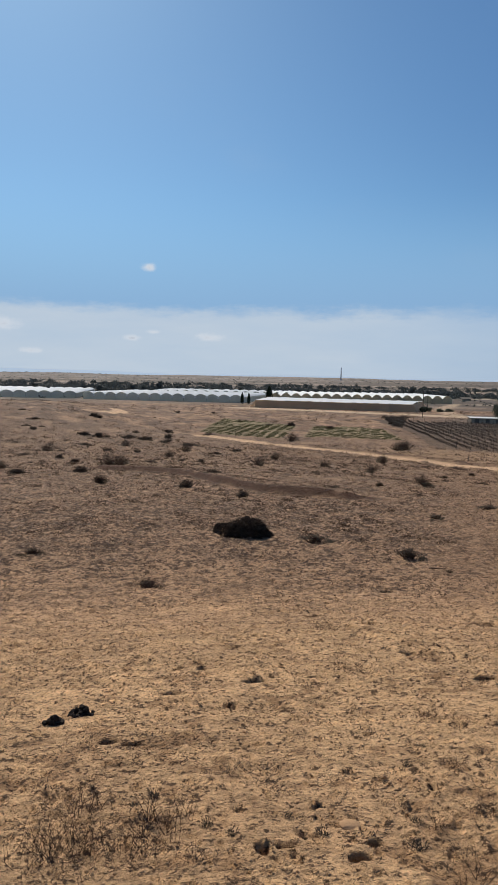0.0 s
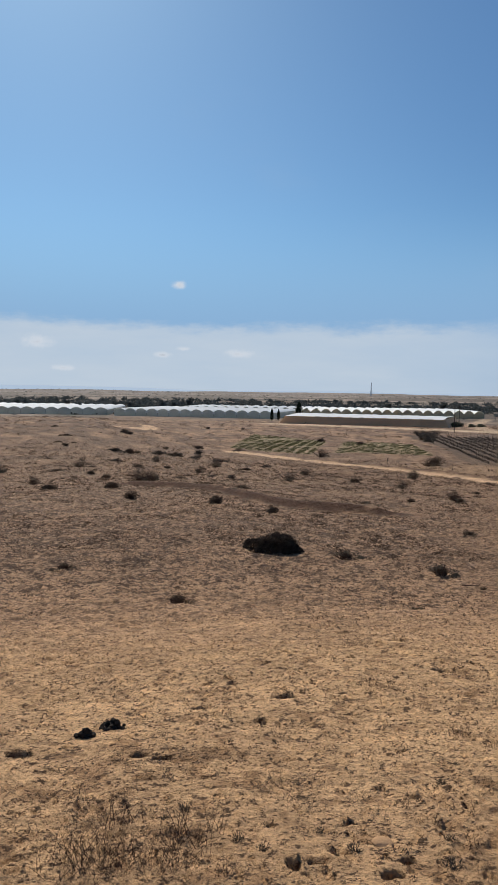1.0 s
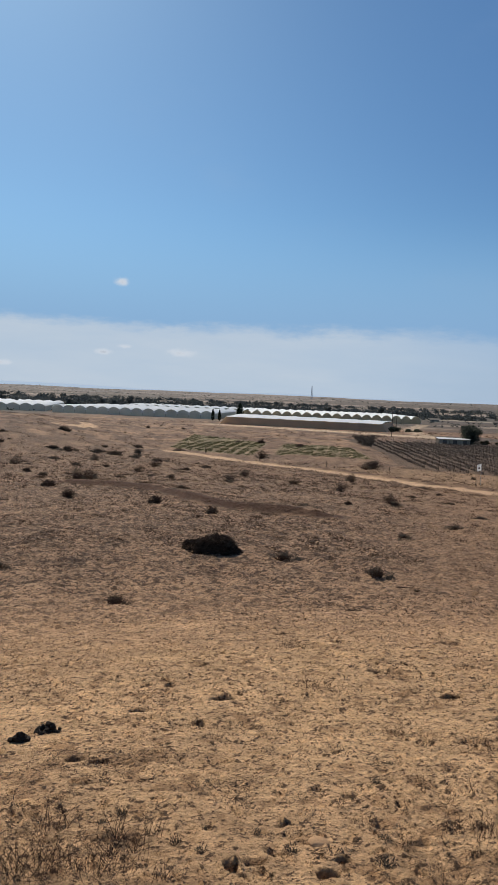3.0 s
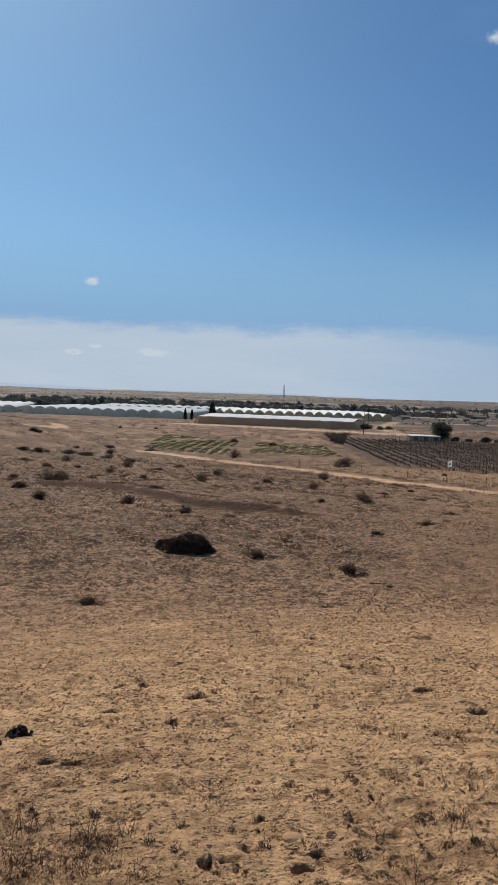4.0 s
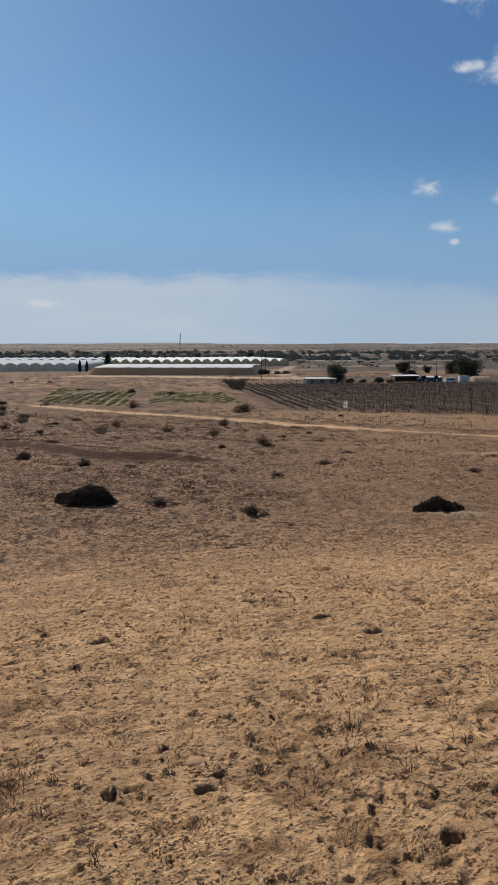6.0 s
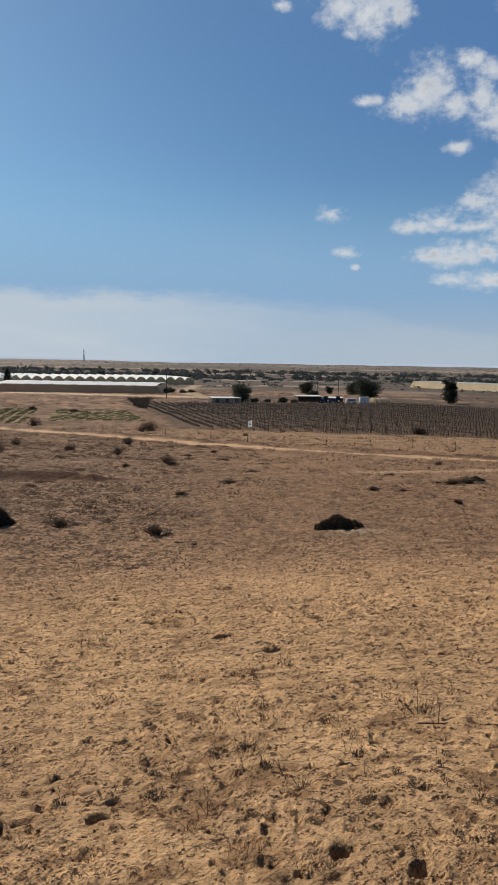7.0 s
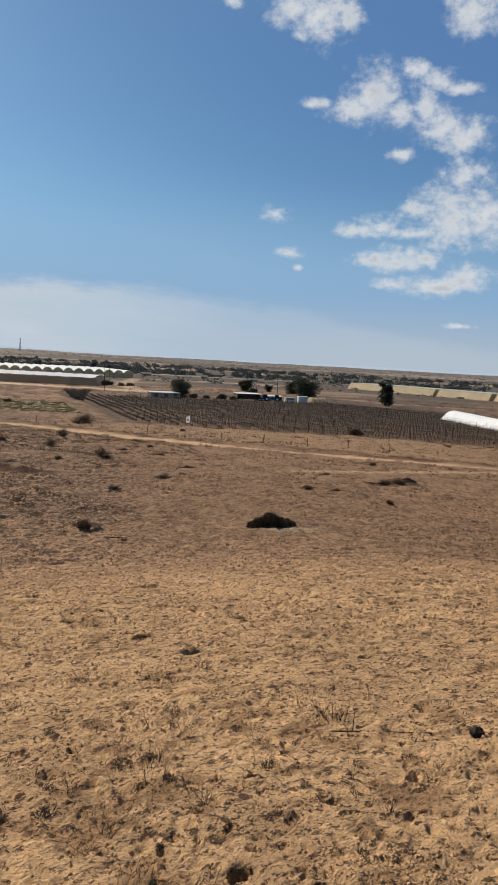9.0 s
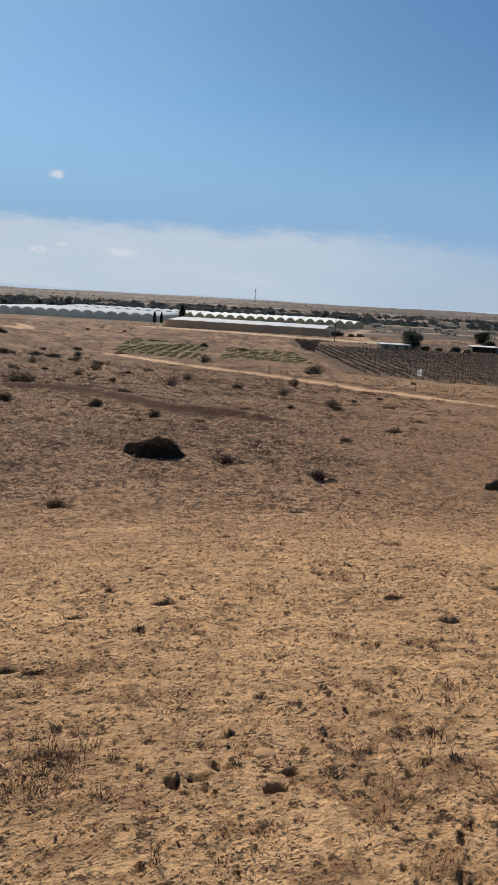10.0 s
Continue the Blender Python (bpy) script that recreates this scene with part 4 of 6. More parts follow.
def tree_proto(name, label, height, spread, seed, leaf_mat=None, lobes=13, count=2600, size=0.42, low=0.2, category="tree"):
    rnd = random.Random(seed)
    tree = thing(name, label, category)
    trunk_top = height * 0.45
    trunk = Geo()
    bend = [(0, 0, -0.3)]
    for k in range(1, 5):
        bend.append((rnd.uniform(-0.12, 0.12) * k, rnd.uniform(-0.12, 0.12) * k, trunk_top * k / 4))
    trunk.tube(bend, [height * 0.035 * (1 - 0.13 * k) for k in range(5)], 8)
    part("trunk", trunk, BARK, tree)
    blobs = []
    for k in range(lobes):
        a = 2 * math.pi * k / lobes + rnd.uniform(-0.4, 0.4)
        d = spread * rnd.uniform(0.05, 0.42)
        z = height * (max(0.13, low) + (0.84 - max(0.13, low)) * ((k * 5) % lobes) / (lobes - 1))
        rr = spread * rnd.uniform(0.30, 0.42) * (1.2 - 0.5 * z / height)
        blobs.append((math.cos(a) * d, math.sin(a) * d, z, rr, rr * rnd.uniform(0.75, 1.1)))
        limb = Geo().tube([bend[2 + k % 3], (math.cos(a) * d * 0.5, math.sin(a) * d * 0.5, (trunk_top + z) / 2), (math.cos(a) * d, math.sin(a) * d, z)],
                          [height * 0.018, height * 0.011, height * 0.004], 5)
        part("limb", limb, BARK, tree)
    crown = Geo()
    crown_leaves(crown, rnd, blobs, count, size, 0.3)
    part("crown", crown, leaf_mat or TREE_LEAF, tree)
    return tree


def cypress_proto(seed):
    rnd = random.Random(seed)
    tree = thing("cypress", "dark slender cypress beside the greenhouses", "cypress", "cypresses by the greenhouses")
    part("trunk", Geo().tube([(0, 0, -0.3), (0, 0, 3), (0, 0, 8)], [0.2, 0.15, 0.03], 7), BARK, tree)
    crown = Geo()
    for _ in range(1700):
        t = rnd.random() ** 0.8
        z = 0.7 + 9.3 * t
        w = 1.35 * (math.sin(math.pi * min(1, 0.12 + 0.88 * t) ** 0.7)) ** 0.7 + 0.05
        a = rnd.uniform(0, 2 * math.pi)
        rr = w * rnd.uniform(0.55, 1.08)
        geo_p = (math.cos(a) * rr, math.sin(a) * rr, z)
        crown.leaf(geo_p, (math.cos(a) * 0.15, math.sin(a) * 0.15, rnd.uniform(0.35, 0.7)), (-math.sin(a) * 0.14, math.cos(a) * 0.14, 0))
    part("crown", crown, CYPRESS_LEAF, tree)
    return tree


def settle(ob, x, y, turn=0, size=1.0, tall=None):
    ob.matrix_basis = place(x, y, turn, size, 0.05, tall)
    return ob


round_tree = tree_proto("tree", "dark broad tree beside the farm shed", 7.4, 5.4, 3, low=0.03, lobes=16, count=4600)
settle(round_tree, 110.8, 261.5, 0, 1.35, 0.98)
tall_tree = tree_proto("tree", "tall dark tree standing alone by the vineyard", 9.0, 3.9, 8, lobes=13, low=0.02, count=3800)
settle(tall_tree, 200.1, 249.7, 0, 1.7, 1.2)
for x, y, turn, size, tall, label in (
        (175, 274, 40, 1.75, 1.36, "dark broad tree behind the farm yard"), (154.6, 284.7, 120, 1.05, 0.6, "dark tree behind the farm shed"),
        (202, 381, 200, 1.35, 0.88, "dark round tree in the far fields"), (215.6, 378, 30, 0.75, 0.6, "small round tree in the far fields"),
        (224.4, 364.4, 250, 1.35, 1.02, "large dark tree behind a power line")):
    put_copy(round_tree, x, y, turn, size, 0.05, tall, label, "trees round the farm")
for x, y, turn, size, tall in ((252, 216, 10, 0.6, 0.55), (262, 205, 80, 0.55, 0.5)):
    put_copy(tall_tree, x, y, turn, size, 0.05, tall, "small dark tree in a field", "trees round the farm")

for x, y, size, tall in ((116.5, 262, 0.42, 0.3), (121, 260, 0.36, 0.24), (127.5, 259.5, 0.5, 0.36), (131.5, 258, 0.36, 0.28)):
    put_copy(round_tree, x, y, 70 * x, size * 1.3, 0.55, tall, "low dark bush beside the farm shed", "bushes round the farm")
for x, y, size, tall in ((118, 384, 0.5, 0.5), (123, 392, 0.62, 0.55), (129, 388, 0.5, 0.42), (136, 394, 0.6, 0.4), (112, 392, 0.55, 0.5)):
    put_copy(round_tree, x, y, 50 * x, size * 1.5, 1.3, tall, "low dark tree beside the net house", "low trees by the net house")

slim = cypress_proto(5)
settle(slim, 26.5, 452, 0, 0.8, 0.72)
put_copy(slim, 30.6, 452, 70, 0.75, 0.05, 0.68, group="cypresses by the greenhouses")
put_copy(slim, 52, 545, 20, 1.9, 0.05, 1.05, "broad dark cypress beside the greenhouses", "cypresses by the greenhouses")

bush_tree = tree_proto("tree", "grey-green tree in the tree belt", 6.5, 5.2, 21, HAZED_LEAF, lobes=8, count=900, size=0.75)
settle(bush_tree, -62, 700, 0, 1.3)
RT = random.Random(77)
for x, y, size, tall in ((-52, 705, 1.0, 1.2), (-92, 690, 1.2, 1.1), (-108, 700, 1.1, 1.0), (-128, 640, 0.9, 1.0), (-38, 720, 1.5, 1.5), (-22, 725, 1.0, 1.2),
                         (12, 730, 1.1, 1.0), (40, 730, 1.0, 1.0), (72, 720, 1.4, 1.0), (160, 740, 1.6, 1.25), (214, 735, 1.6, 1.3), (235, 745, 1.2, 1.1),
                         (100, 745, 1.2, 1.0), (118, 750, 1.0, 0.9), (-150, 690, 1.4, 1.3), (-175, 640, 1.0, 1.4), (-200, 700, 1.5, 1.2)):
    put_copy(bush_tree, x, y, RT.uniform(0, 360), size, 0.1, tall, group="tree belt behind the greenhouses")


def tree_belt():
    """Far woods: low clumps in long belts."""
    rng = np.random.default_rng(31)
    n, each = 1500, 70
    az = rng.uniform(-24, 52, n)
    r = np.choose(rng.integers(0, 4, n), [rng.normal(780, 22, n), rng.normal(830, 30, n), rng.normal(900, 40, n), rng.normal(1150, 60, n)])
    keep = rng.random(n) < 0.9 - 0.72 * smooth(14, 26, az) * (r < 1000)
    az, r = np.radians(az[keep]), r[keep]
    n = len(r)
    x, y = r * np.sin(az), r * np.cos(az)
    z, w, h = base_height(x, y), rng.uniform(3, 8, n), rng.uniform(2.5, 6.5, n)
    x, y, z, w, h = (np.repeat(v, each) for v in (x, y, z, w, h))
    a, t, d = rng.uniform(0, 2 * math.pi, n * each), rng.random(n * each), np.sqrt(rng.random(n * each))
    foot = np.column_stack([x + np.cos(a) * d * w, y + np.sin(a) * d * w, z + h * t * np.sqrt(1 - d * d * 0.9)])
    u = tangle(rng, len(foot), 0, 0.6)
    me = blades("tree_belt", foot, u * rng.uniform(1.3, 2.6, (len(foot), 1)), square_to(rng, u) * rng.uniform(0.7, 1.2, (len(foot), 1)), HAZED_LEAF)
    return tagged(new("tree_belt", me), "grey-green belts of far trees across the valley", "woods", kind="stuff")


tree_belt()


def far_scrub():
    """Dots of scrub on the far rising fields."""
    rng = np.random.default_rng(41)
    n, each = 2600, 9
    x, y, r, _ = fan(rng, n, 520, 2.0, -24, 54)
    z, w, h = base_height(x, y), rng.uniform(0.7, 2.0, n) * (1 + r / 2200), rng.uniform(0.6, 1.8, n)
    x, y, z, w, h = (np.repeat(v, each) for v in (x, y, z, w, h))
    foot = np.column_stack([x + rng.uniform(-1, 1, n * each) * w, y + rng.uniform(-1, 1, n * each) * w, z + rng.random(n * each) * h * 0.7])
    u = tangle(rng, n * each, 0, 0.5)
    me = blades("far_scrub", foot, u * (w * rng.uniform(0.4, 0.9, n * each))[:, None], square_to(rng, u) * (w * rng.uniform(0.2, 0.4, n * each))[:, None], HAZED_LEAF)
    return tagged(new("far_scrub", me), "scattered dark scrub on the far fields", "scrub", kind="stuff")


far_scrub()


def field_hedge():
    """Dense dark hedge at the corner of the vineyard."""
    rnd = random.Random(43)
    hedge = thing("hedge", "dense dark brown hedge at the vineyard corner", "hedge")
    lobes, wood = [], Geo()
    for k in range(34):
        t = k / 33
        for _ in range(3):
            x = 60 + 17.5 * t + rnd.uniform(-1, 1) * (0.7 + 4.2 * t)
            y = 219 + 67 * t + rnd.uniform(-1.5, 1.5)
            h = rnd.uniform(1.1, 1.7)
            z = base_z(x, y)
            lobes.append((x, y, z + h * 0.45, rnd.uniform(1.1, 1.8), h * 0.6))
            wood.tube([(x, y, z - 0.2), (x + rnd.uniform(-.2, .2), y, z + h * 0.7)], [0.06, 0.03], 5)
    part("brushwood", wood, BARK, hedge)
    leaves = Geo()
    crown_leaves(leaves, rnd, lobes, 9000, 0.22, 0.3)
    part("foliage", leaves, SHRUB_LEAF, hedge)
    return hedge


field_hedge()


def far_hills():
    """Pale blue ridges beyond the horizon, self-lit in place of aerial haze."""
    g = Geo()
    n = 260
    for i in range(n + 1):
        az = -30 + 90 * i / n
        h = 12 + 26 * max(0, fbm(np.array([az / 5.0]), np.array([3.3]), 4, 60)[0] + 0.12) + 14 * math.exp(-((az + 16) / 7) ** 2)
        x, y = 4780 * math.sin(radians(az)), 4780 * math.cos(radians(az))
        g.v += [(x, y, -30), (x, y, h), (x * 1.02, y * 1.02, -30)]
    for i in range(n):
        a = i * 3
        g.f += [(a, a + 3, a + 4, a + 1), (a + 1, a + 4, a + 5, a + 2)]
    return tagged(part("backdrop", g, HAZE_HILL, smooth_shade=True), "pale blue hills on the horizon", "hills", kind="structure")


far_hills()


# ---------------------------------------------------------------- masts and power poles
def lattice_mast(x, y, high):
    mast = thing("radio_mast", "tall grey lattice radio mast on the horizon", "mast", "", Matrix.Translation((x, y, gz(x, y) - 0.5)))
    foot, tip = high * 0.05, high * 0.015
    corners = [(-1, -1), (1, -1), (1, 1), (-1, 1)]
    for cx, cy in corners:
        part("leg", Geo().tube([(cx * foot, cy * foot, 0), (cx * tip, cy * tip, high * 0.93)], [0.55, 0.4], 5), MAST_HAZED, mast)
    for k in range(9):
        a, b = k / 9, (k + 1) / 9
        wa, wb = foot + (tip - foot) * a, foot + (tip - foot) * b
        for i in range(4):
            (ax, ay), (bx, by) = corners[i], corners[(i + 1) % 4]
            part("brace", Geo().tube([(ax * wa, ay * wa, a * high * 0.93), (bx * wb, by * wb, b * high * 0.93)], [0.22, 0.22], 4), MAST_HAZED, mast)
    part("antenna", Geo().tube([(0, 0, high * 0.9), (0, 0, high)], [0.4, 0.2], 6), MAST_HAZED, mast)
    return mast


lattice_mast(473, 2449, 46)


def power_pole(high):
    pole = thing("power_pole", "slim dark wooden power pole with cross-arm", "power pole", "power poles across the valley")
    part("pole", Geo().tube([(0, 0, -0.4), (0, 0, high)], [0.16, 0.10], 7), POST, pole)
    part("cross_arm", Geo().box(-1.1, 1.1, -0.07, 0.07, high - 0.9, high - 0.72, 0.01), POST, pole)
    for dx in (-0.95, 0, 0.95):
        part("insulator", Geo().tube([(dx, 0, high - 0.72), (dx, 0, high - 0.45)], [0.06, 0.05], 6), PALE_PAINT, pole)
    return pole


pylon = power_pole(11.0)
settle(pylon, 93.5, 303, 30)
for x, y, turn, s in ((148, 470, 30, 1.0), (205, 385, 30, 1.1), (211, 384, 30, 1.0), (257, 395, 40, 1.0), (176, 300, 40, 0.85), (162, 300, 20, 0.8)):
    put_copy(pylon, x, y, turn, s, 0.05, group="power poles across the valley")


# ---------------------------------------------------------------- farm yard
def open_shed(x, y, turn, long, deep, high, label, closed=True):
    shed = thing("farm_shed", label, "shed", "farm buildings", Matrix.Translation((x, y, gz(x, y) - 0.1)) @ Matrix.Rotation(radians(turn), 4, "Z"))
    if closed:
        part("front_wall", Geo().box(0, long, 0, 0.15, 0, high), WALL_TAN, shed)
        part("back_wall", Geo().box(0, long, deep - 0.15, deep, 0, high), WALL_TAN, shed)
    else:
        part("back_wall", Geo().box(0, long, deep - 0.15, deep, 0, high), WALL_DARK, shed)
        for k in range(5):
            part("post", Geo().box(long * k / 4 - 0.08, long * k / 4 + 0.08, 0.05, 0.21, 0, high), WALL_DARK, shed)
    for xx in (0, long):
        part("side_wall", Geo().box(xx - 0.07, xx + 0.07, 0.16, deep - 0.16, 0, high), WALL_DARK, shed)
    roof = Geo()
    n = int(long * 2)
    for i in range(n + 1):
        zz = 0.06 if i % 2 else 0.0
        xx = -0.3 + (long + 0.6) * i / n
        roof.v += [(xx, -0.5, high + 0.05 + zz), (xx, deep + 0.4, high + 0.30 + zz), (xx, -0.5, high - 0.02 + zz), (xx, deep + 0.4, high + 0.23 + zz)]
    for i in range(n):
        a = i * 4
        roof.f += [(a, a + 4, a + 5, a + 1), (a + 2, a + 3, a + 7, a + 6), (a, a + 2, a + 6, a + 4)]
    part("roof", roof, ROOF, shed, "corrugated white roof")
    if closed:
        for k in range(3):
            part("door", Geo().box(long * (k + 0.35) / 3, long * (k + 0.35) / 3 + 1.4, -0.05, -0.005, 0, high * 0.82), WALL_DARK, shed)
    return shed


open_shed(97.5, 258, -8, 11.0, 5, 1.9, "long low farm shed with white corrugated roof")
open_shed(134, 259, -12, 9.5, 6, 2.4, "open farm shelter with white roof", closed=False)
open_shed(147.5, 261, -20, 7.0, 6, 2.0, "small dark open farm shelter", closed=False)


def tractor(x, y, turn, paint, label):
    """A farm tractor with cab, bonnet and four wheels."""
    t = thing("tractor", label, "tractor", "farm vehicles", Matrix.Translation((x, y, gz(x, y))) @ Matrix.Rotation(radians(turn), 4, "Z"))
    part("body", Geo().box(-1.9, 0.5, -0.45, 0.45, 0.75, 1.55, 0.12), paint, t)
    part("cab", Geo().box(0.3, 1.7, -0.75, 0.75, 1.0, 2.5, 0.1), GLASS, t)
    part("cab_roof", Geo().box(0.2, 1.8, -0.82, 0.82, 2.5, 2.68, 0.05), paint, t)
    part("exhaust", Geo().tube([(-0.8, 0.3, 1.5), (-0.8, 0.3, 2.5)], [0.05, 0.05], 6), STEEL, t)
    for wx, wy, wr in ((1.1, -0.95, 0.85), (1.1, 0.95, 0.85), (-1.4, -0.8, 0.5), (-1.4, 0.8, 0.5)):
        tyre = part("wheel", Geo().tube([(wx, wy - 0.2, wr), (wx, wy - 0.14, wr), (wx, wy + 0.14, wr), (wx, wy + 0.2, wr)], [wr * 0.86, wr, wr, wr * 0.86], 16), RUBBER, t)
        part("rim", Geo().tube([(wx, wy - 0.22, wr), (wx, wy + 0.22, wr)], [wr * 0.5, wr * 0.5], 12), PALE_PAINT, tyre)
    return t


tractor(143.5, 255.5, 12, BLUE, "blue tractor parked in the farm yard")
tractor(147.8, 254.0, -20, BLUE, "dark blue tractor parked beside another")


def box_van(x, y, turn, long, label, paint):
    v = thing("van", label, "van", "farm vehicles", Matrix.Translation((x, y, gz(x, y))) @ Matrix.Rotation(radians(turn), 4, "Z"))
    g = Geo().prism([(-0.95, 0.35), (0.95, 0.35), (0.95, 1.2), (0.85, 1.95), (-0.85, 1.95), (-0.95, 1.2)], 0, long)
    part("body", g, paint, v)
    part("window", Geo().box(0.4, long - 0.5, -0.955, -0.93, 1.25, 1.75), GLASS, v)
    for wx in (0.8, long - 0.9):
        for wy in (-0.88, 0.88):
            part("wheel", Geo().tube([(wx, wy - 0.1, 0.34), (wx, wy + 0.1, 0.34)], [0.34, 0.34], 14), RUBBER, v)
    return v


box_van(152.5, 253.5, -8, 4.2, "pale van parked in the farm yard", PALE_PAINT)


def container(x, y, turn):
    c = thing("container", "white metal storage container", "container", "farm buildings", Matrix.Translation((x, y, gz(x, y))) @ Matrix.Rotation(radians(turn), 4, "Z"))
    part("body", Geo().box(0, 3.8, 0, 2.4, 0.15, 2.7, 0.04), PALE_PAINT, c)
    for k in range(12):
        part("rib", Geo().box(0.16 + k * 0.3, 0.28 + k * 0.3, -0.04, 0.0, 0.25, 2.6), PALE_PAINT, c)
    part("skid", Geo().box(0.1, 3.7, 0.1, 2.3, 0, 0.15), WALL_DARK, c)
    return c


container(157.0, 250.5, -20)


def hay_cover(x, y, turn):
    c = thing("covered_stack", "rounded stack under a tan cover", "stack", "", Matrix.Translation((x, y, gz(x, y) - 0.1)) @ Matrix.Rotation(radians(turn), 4, "Z"))
    n = 10
    arc = [(-math.cos(math.pi * k / n) * 2.6, math.sin(math.pi * k / n) ** 0.8 * 2.4) for k in range(n + 1)]
    part("cover", Geo().prism(arc, 0, 6.4), FILM_TAN, c)
    for xx in (1.2, 3.2, 5.2):
        part("strap", Geo().tube([(xx, y1 * 1.01, z1 * 1.01 + 0.02) for y1, z1 in arc], [0.05] * (n + 1), 4), WALL_DARK, c)
    return c


hay_cover(162.0, 250.0, -10)


def far_building(x, y, turn, long, deep, high, label):
    b = thing("farm_building", label, "building", "far farm buildings", Matrix.Translation((x, y, gz(x, y) - 0.3)) @ Matrix.Rotation(radians(turn), 4, "Z"))
    part("wall", Geo().box(0, long, 0, deep, 0, high), WALL_TAN, b)
    part("roof", Geo().prism([(-0.4, high), (deep + 0.4, high), (deep / 2, high + deep * 0.16)], -0.4, long + 0.4), WALL_DARK, b)
    for k in range(max(1, int(long / 5))):
        part("window", Geo().box(2 + k * 5, 3.4 + k * 5, -0.06, -0.01, high * 0.45, high * 0.7), WALL_DARK, b)
    return b


RB = random.Random(9)
for x, y, turn, long, high in ((232, 640, -20, 8, 2.0), (284, 625, -25, 6, 1.9), (330, 700, -25, 12, 2.6), (-30, 690, -8, 50, 4.0), (315, 590, -30, 9, 1.8), (350, 760, -20, 12, 2.8)):
    far_building(x, y, turn, long, 9, high, "low pale farm building far across the valley")



# ---------------------------------------------------------------- vineyard, field and fence
def vine_rows():
    rnd = random.Random(51)
    d = Vector((0.17, 0.985, 0)).normalized()
    side = Vector((d.y, -d.x, 0))
    post_me = mesh_of("post", Geo().tube([(0, 0, -0.3), (0, 0, 1.4)], [0.05, 0.04], 6), POST)
    start = Vector((46, 138, 0))
    count = 0
    for k in range(-6, 66):
        origin = start + side * (2.5 * k + 0.6)
        steps = np.arange(-130, 190, 1.0)
        px, py = origin.x + d.x * steps, origin.y + d.y * steps
        ok = inside(px, py, VINEYARD) > 1.0
        if ok.sum() < 35:
            continue
        s0, s1 = steps[ok][0], steps[ok][-1]
        row = thing("vine_row", "bare dark trellised vine row on tilled soil", "vine row", "vine rows of the vineyard", Matrix.Translation((0, 0, 0)))
        n = int((s1 - s0) / 7.0)
        at = [(origin.x + d.x * s, origin.y + d.y * s) for s in np.linspace(s0, s1, n + 1)]
        zs = ground_height(np.array([p[0] for p in at]), np.array([p[1] for p in at]))
        for (x, y), z in zip(at, zs):
            tilt = Matrix.Rotation(radians(rnd.uniform(-4, 4)), 4, "X") @ Matrix.Rotation(radians(rnd.uniform(-4, 4)), 4, "Y")
            part("post", post_me, None, row, m=Matrix.Translation((x, y, z)) @ tilt @ Matrix.Diagonal((1, 1, rnd.uniform(0.9, 1.1), 1)))
        for h in (0.7, 1.2):
            part("wire", Geo().tube([(x, y, z + h) for (x, y), z in zip(at, zs)], [0.012] * len(at), 3), WIRE, row)
        vines = Geo()
        for s in np.arange(s0 + 0.5, s1, 1.3):
            x, y = origin.x + d.x * s, origin.y + d.y * s
            z = float(np.interp(s, np.linspace(s0, s1, n + 1), zs))
            vines.tube([(x, y, z - 0.1), (x + rnd.uniform(-0.06, 0.06), y, z + 0.32), (x + rnd.uniform(-0.1, 0.1), y, z + 0.5)], [0.045, 0.035, 0.03], 4, cap=False)
            for sgn in (-1, 1):
                for _ in range(2):
                    h = rnd.uniform(0.3, 0.5)
                    u = d * sgn * rnd.uniform(0.25, 0.7)
                    vines.tube([(x, y, z + h), (x + u.x + rnd.uniform(-0.15, 0.15), y + u.y, z + h + rnd.uniform(0.0, 0.4))], [0.02, 0.008], 3, cap=False)
            for _ in range(13):
                u = Vector((rnd.gauss(0, 1), rnd.gauss(0, 1), rnd.gauss(0, 1))).normalized() * rnd.uniform(0.12, 0.28)
                o = d * rnd.uniform(-0.6, 0.6)
                vines.leaf((x + o.x, y + o.y, z + rnd.uniform(0.1, 0.5)), u, u.orthogonal().normalized() * 0.075)
        part("vine_growth", vines, VINE, row)
        count += 1
    return count


vine_rows()


def crop_rows():
    """Green stripes of a young crop, thin and patchy."""
    rng = np.random.default_rng(61)
    feet = []
    for ring, n, side in ((GREEN_WEST, 26000, (0.98, -0.2)), (GREEN_EAST, 15000, (0.86, -0.5))):
        xs, ys = [p[0] for p in ring], [p[1] for p in ring]
        px, py = rng.uniform(min(xs), max(xs), n), rng.uniform(min(ys), max(ys), n)
        phase = (px * side[0] + py * side[1]) / 2.6
        ok = (inside(px, py, ring) > 0.3) & (phase % 1.0 < 0.66) & (value_noise(px / 6, py / 6, 66) + rng.normal(0, 0.12, n) > 0.34)
        feet.append(np.column_stack([px, py, ground_height(px, py) - 0.05])[ok])
    foot = np.repeat(np.concatenate(feet), 2, 0)
    foot[:, :2] += rng.uniform(-0.25, 0.25, (len(foot), 2))
    u = tangle(rng, len(foot), 0.8, 0.5)
    me = blades("young_crop", foot, u * rng.uniform(0.16, 0.34, (len(foot), 1)), square_to(rng, u) * rng.uniform(0.06, 0.13, (len(foot), 1)), CROP)
    return tagged(new("young_crop", me), "patchy green stripes of a young field crop", "crop", kind="stuff")


crop_rows()


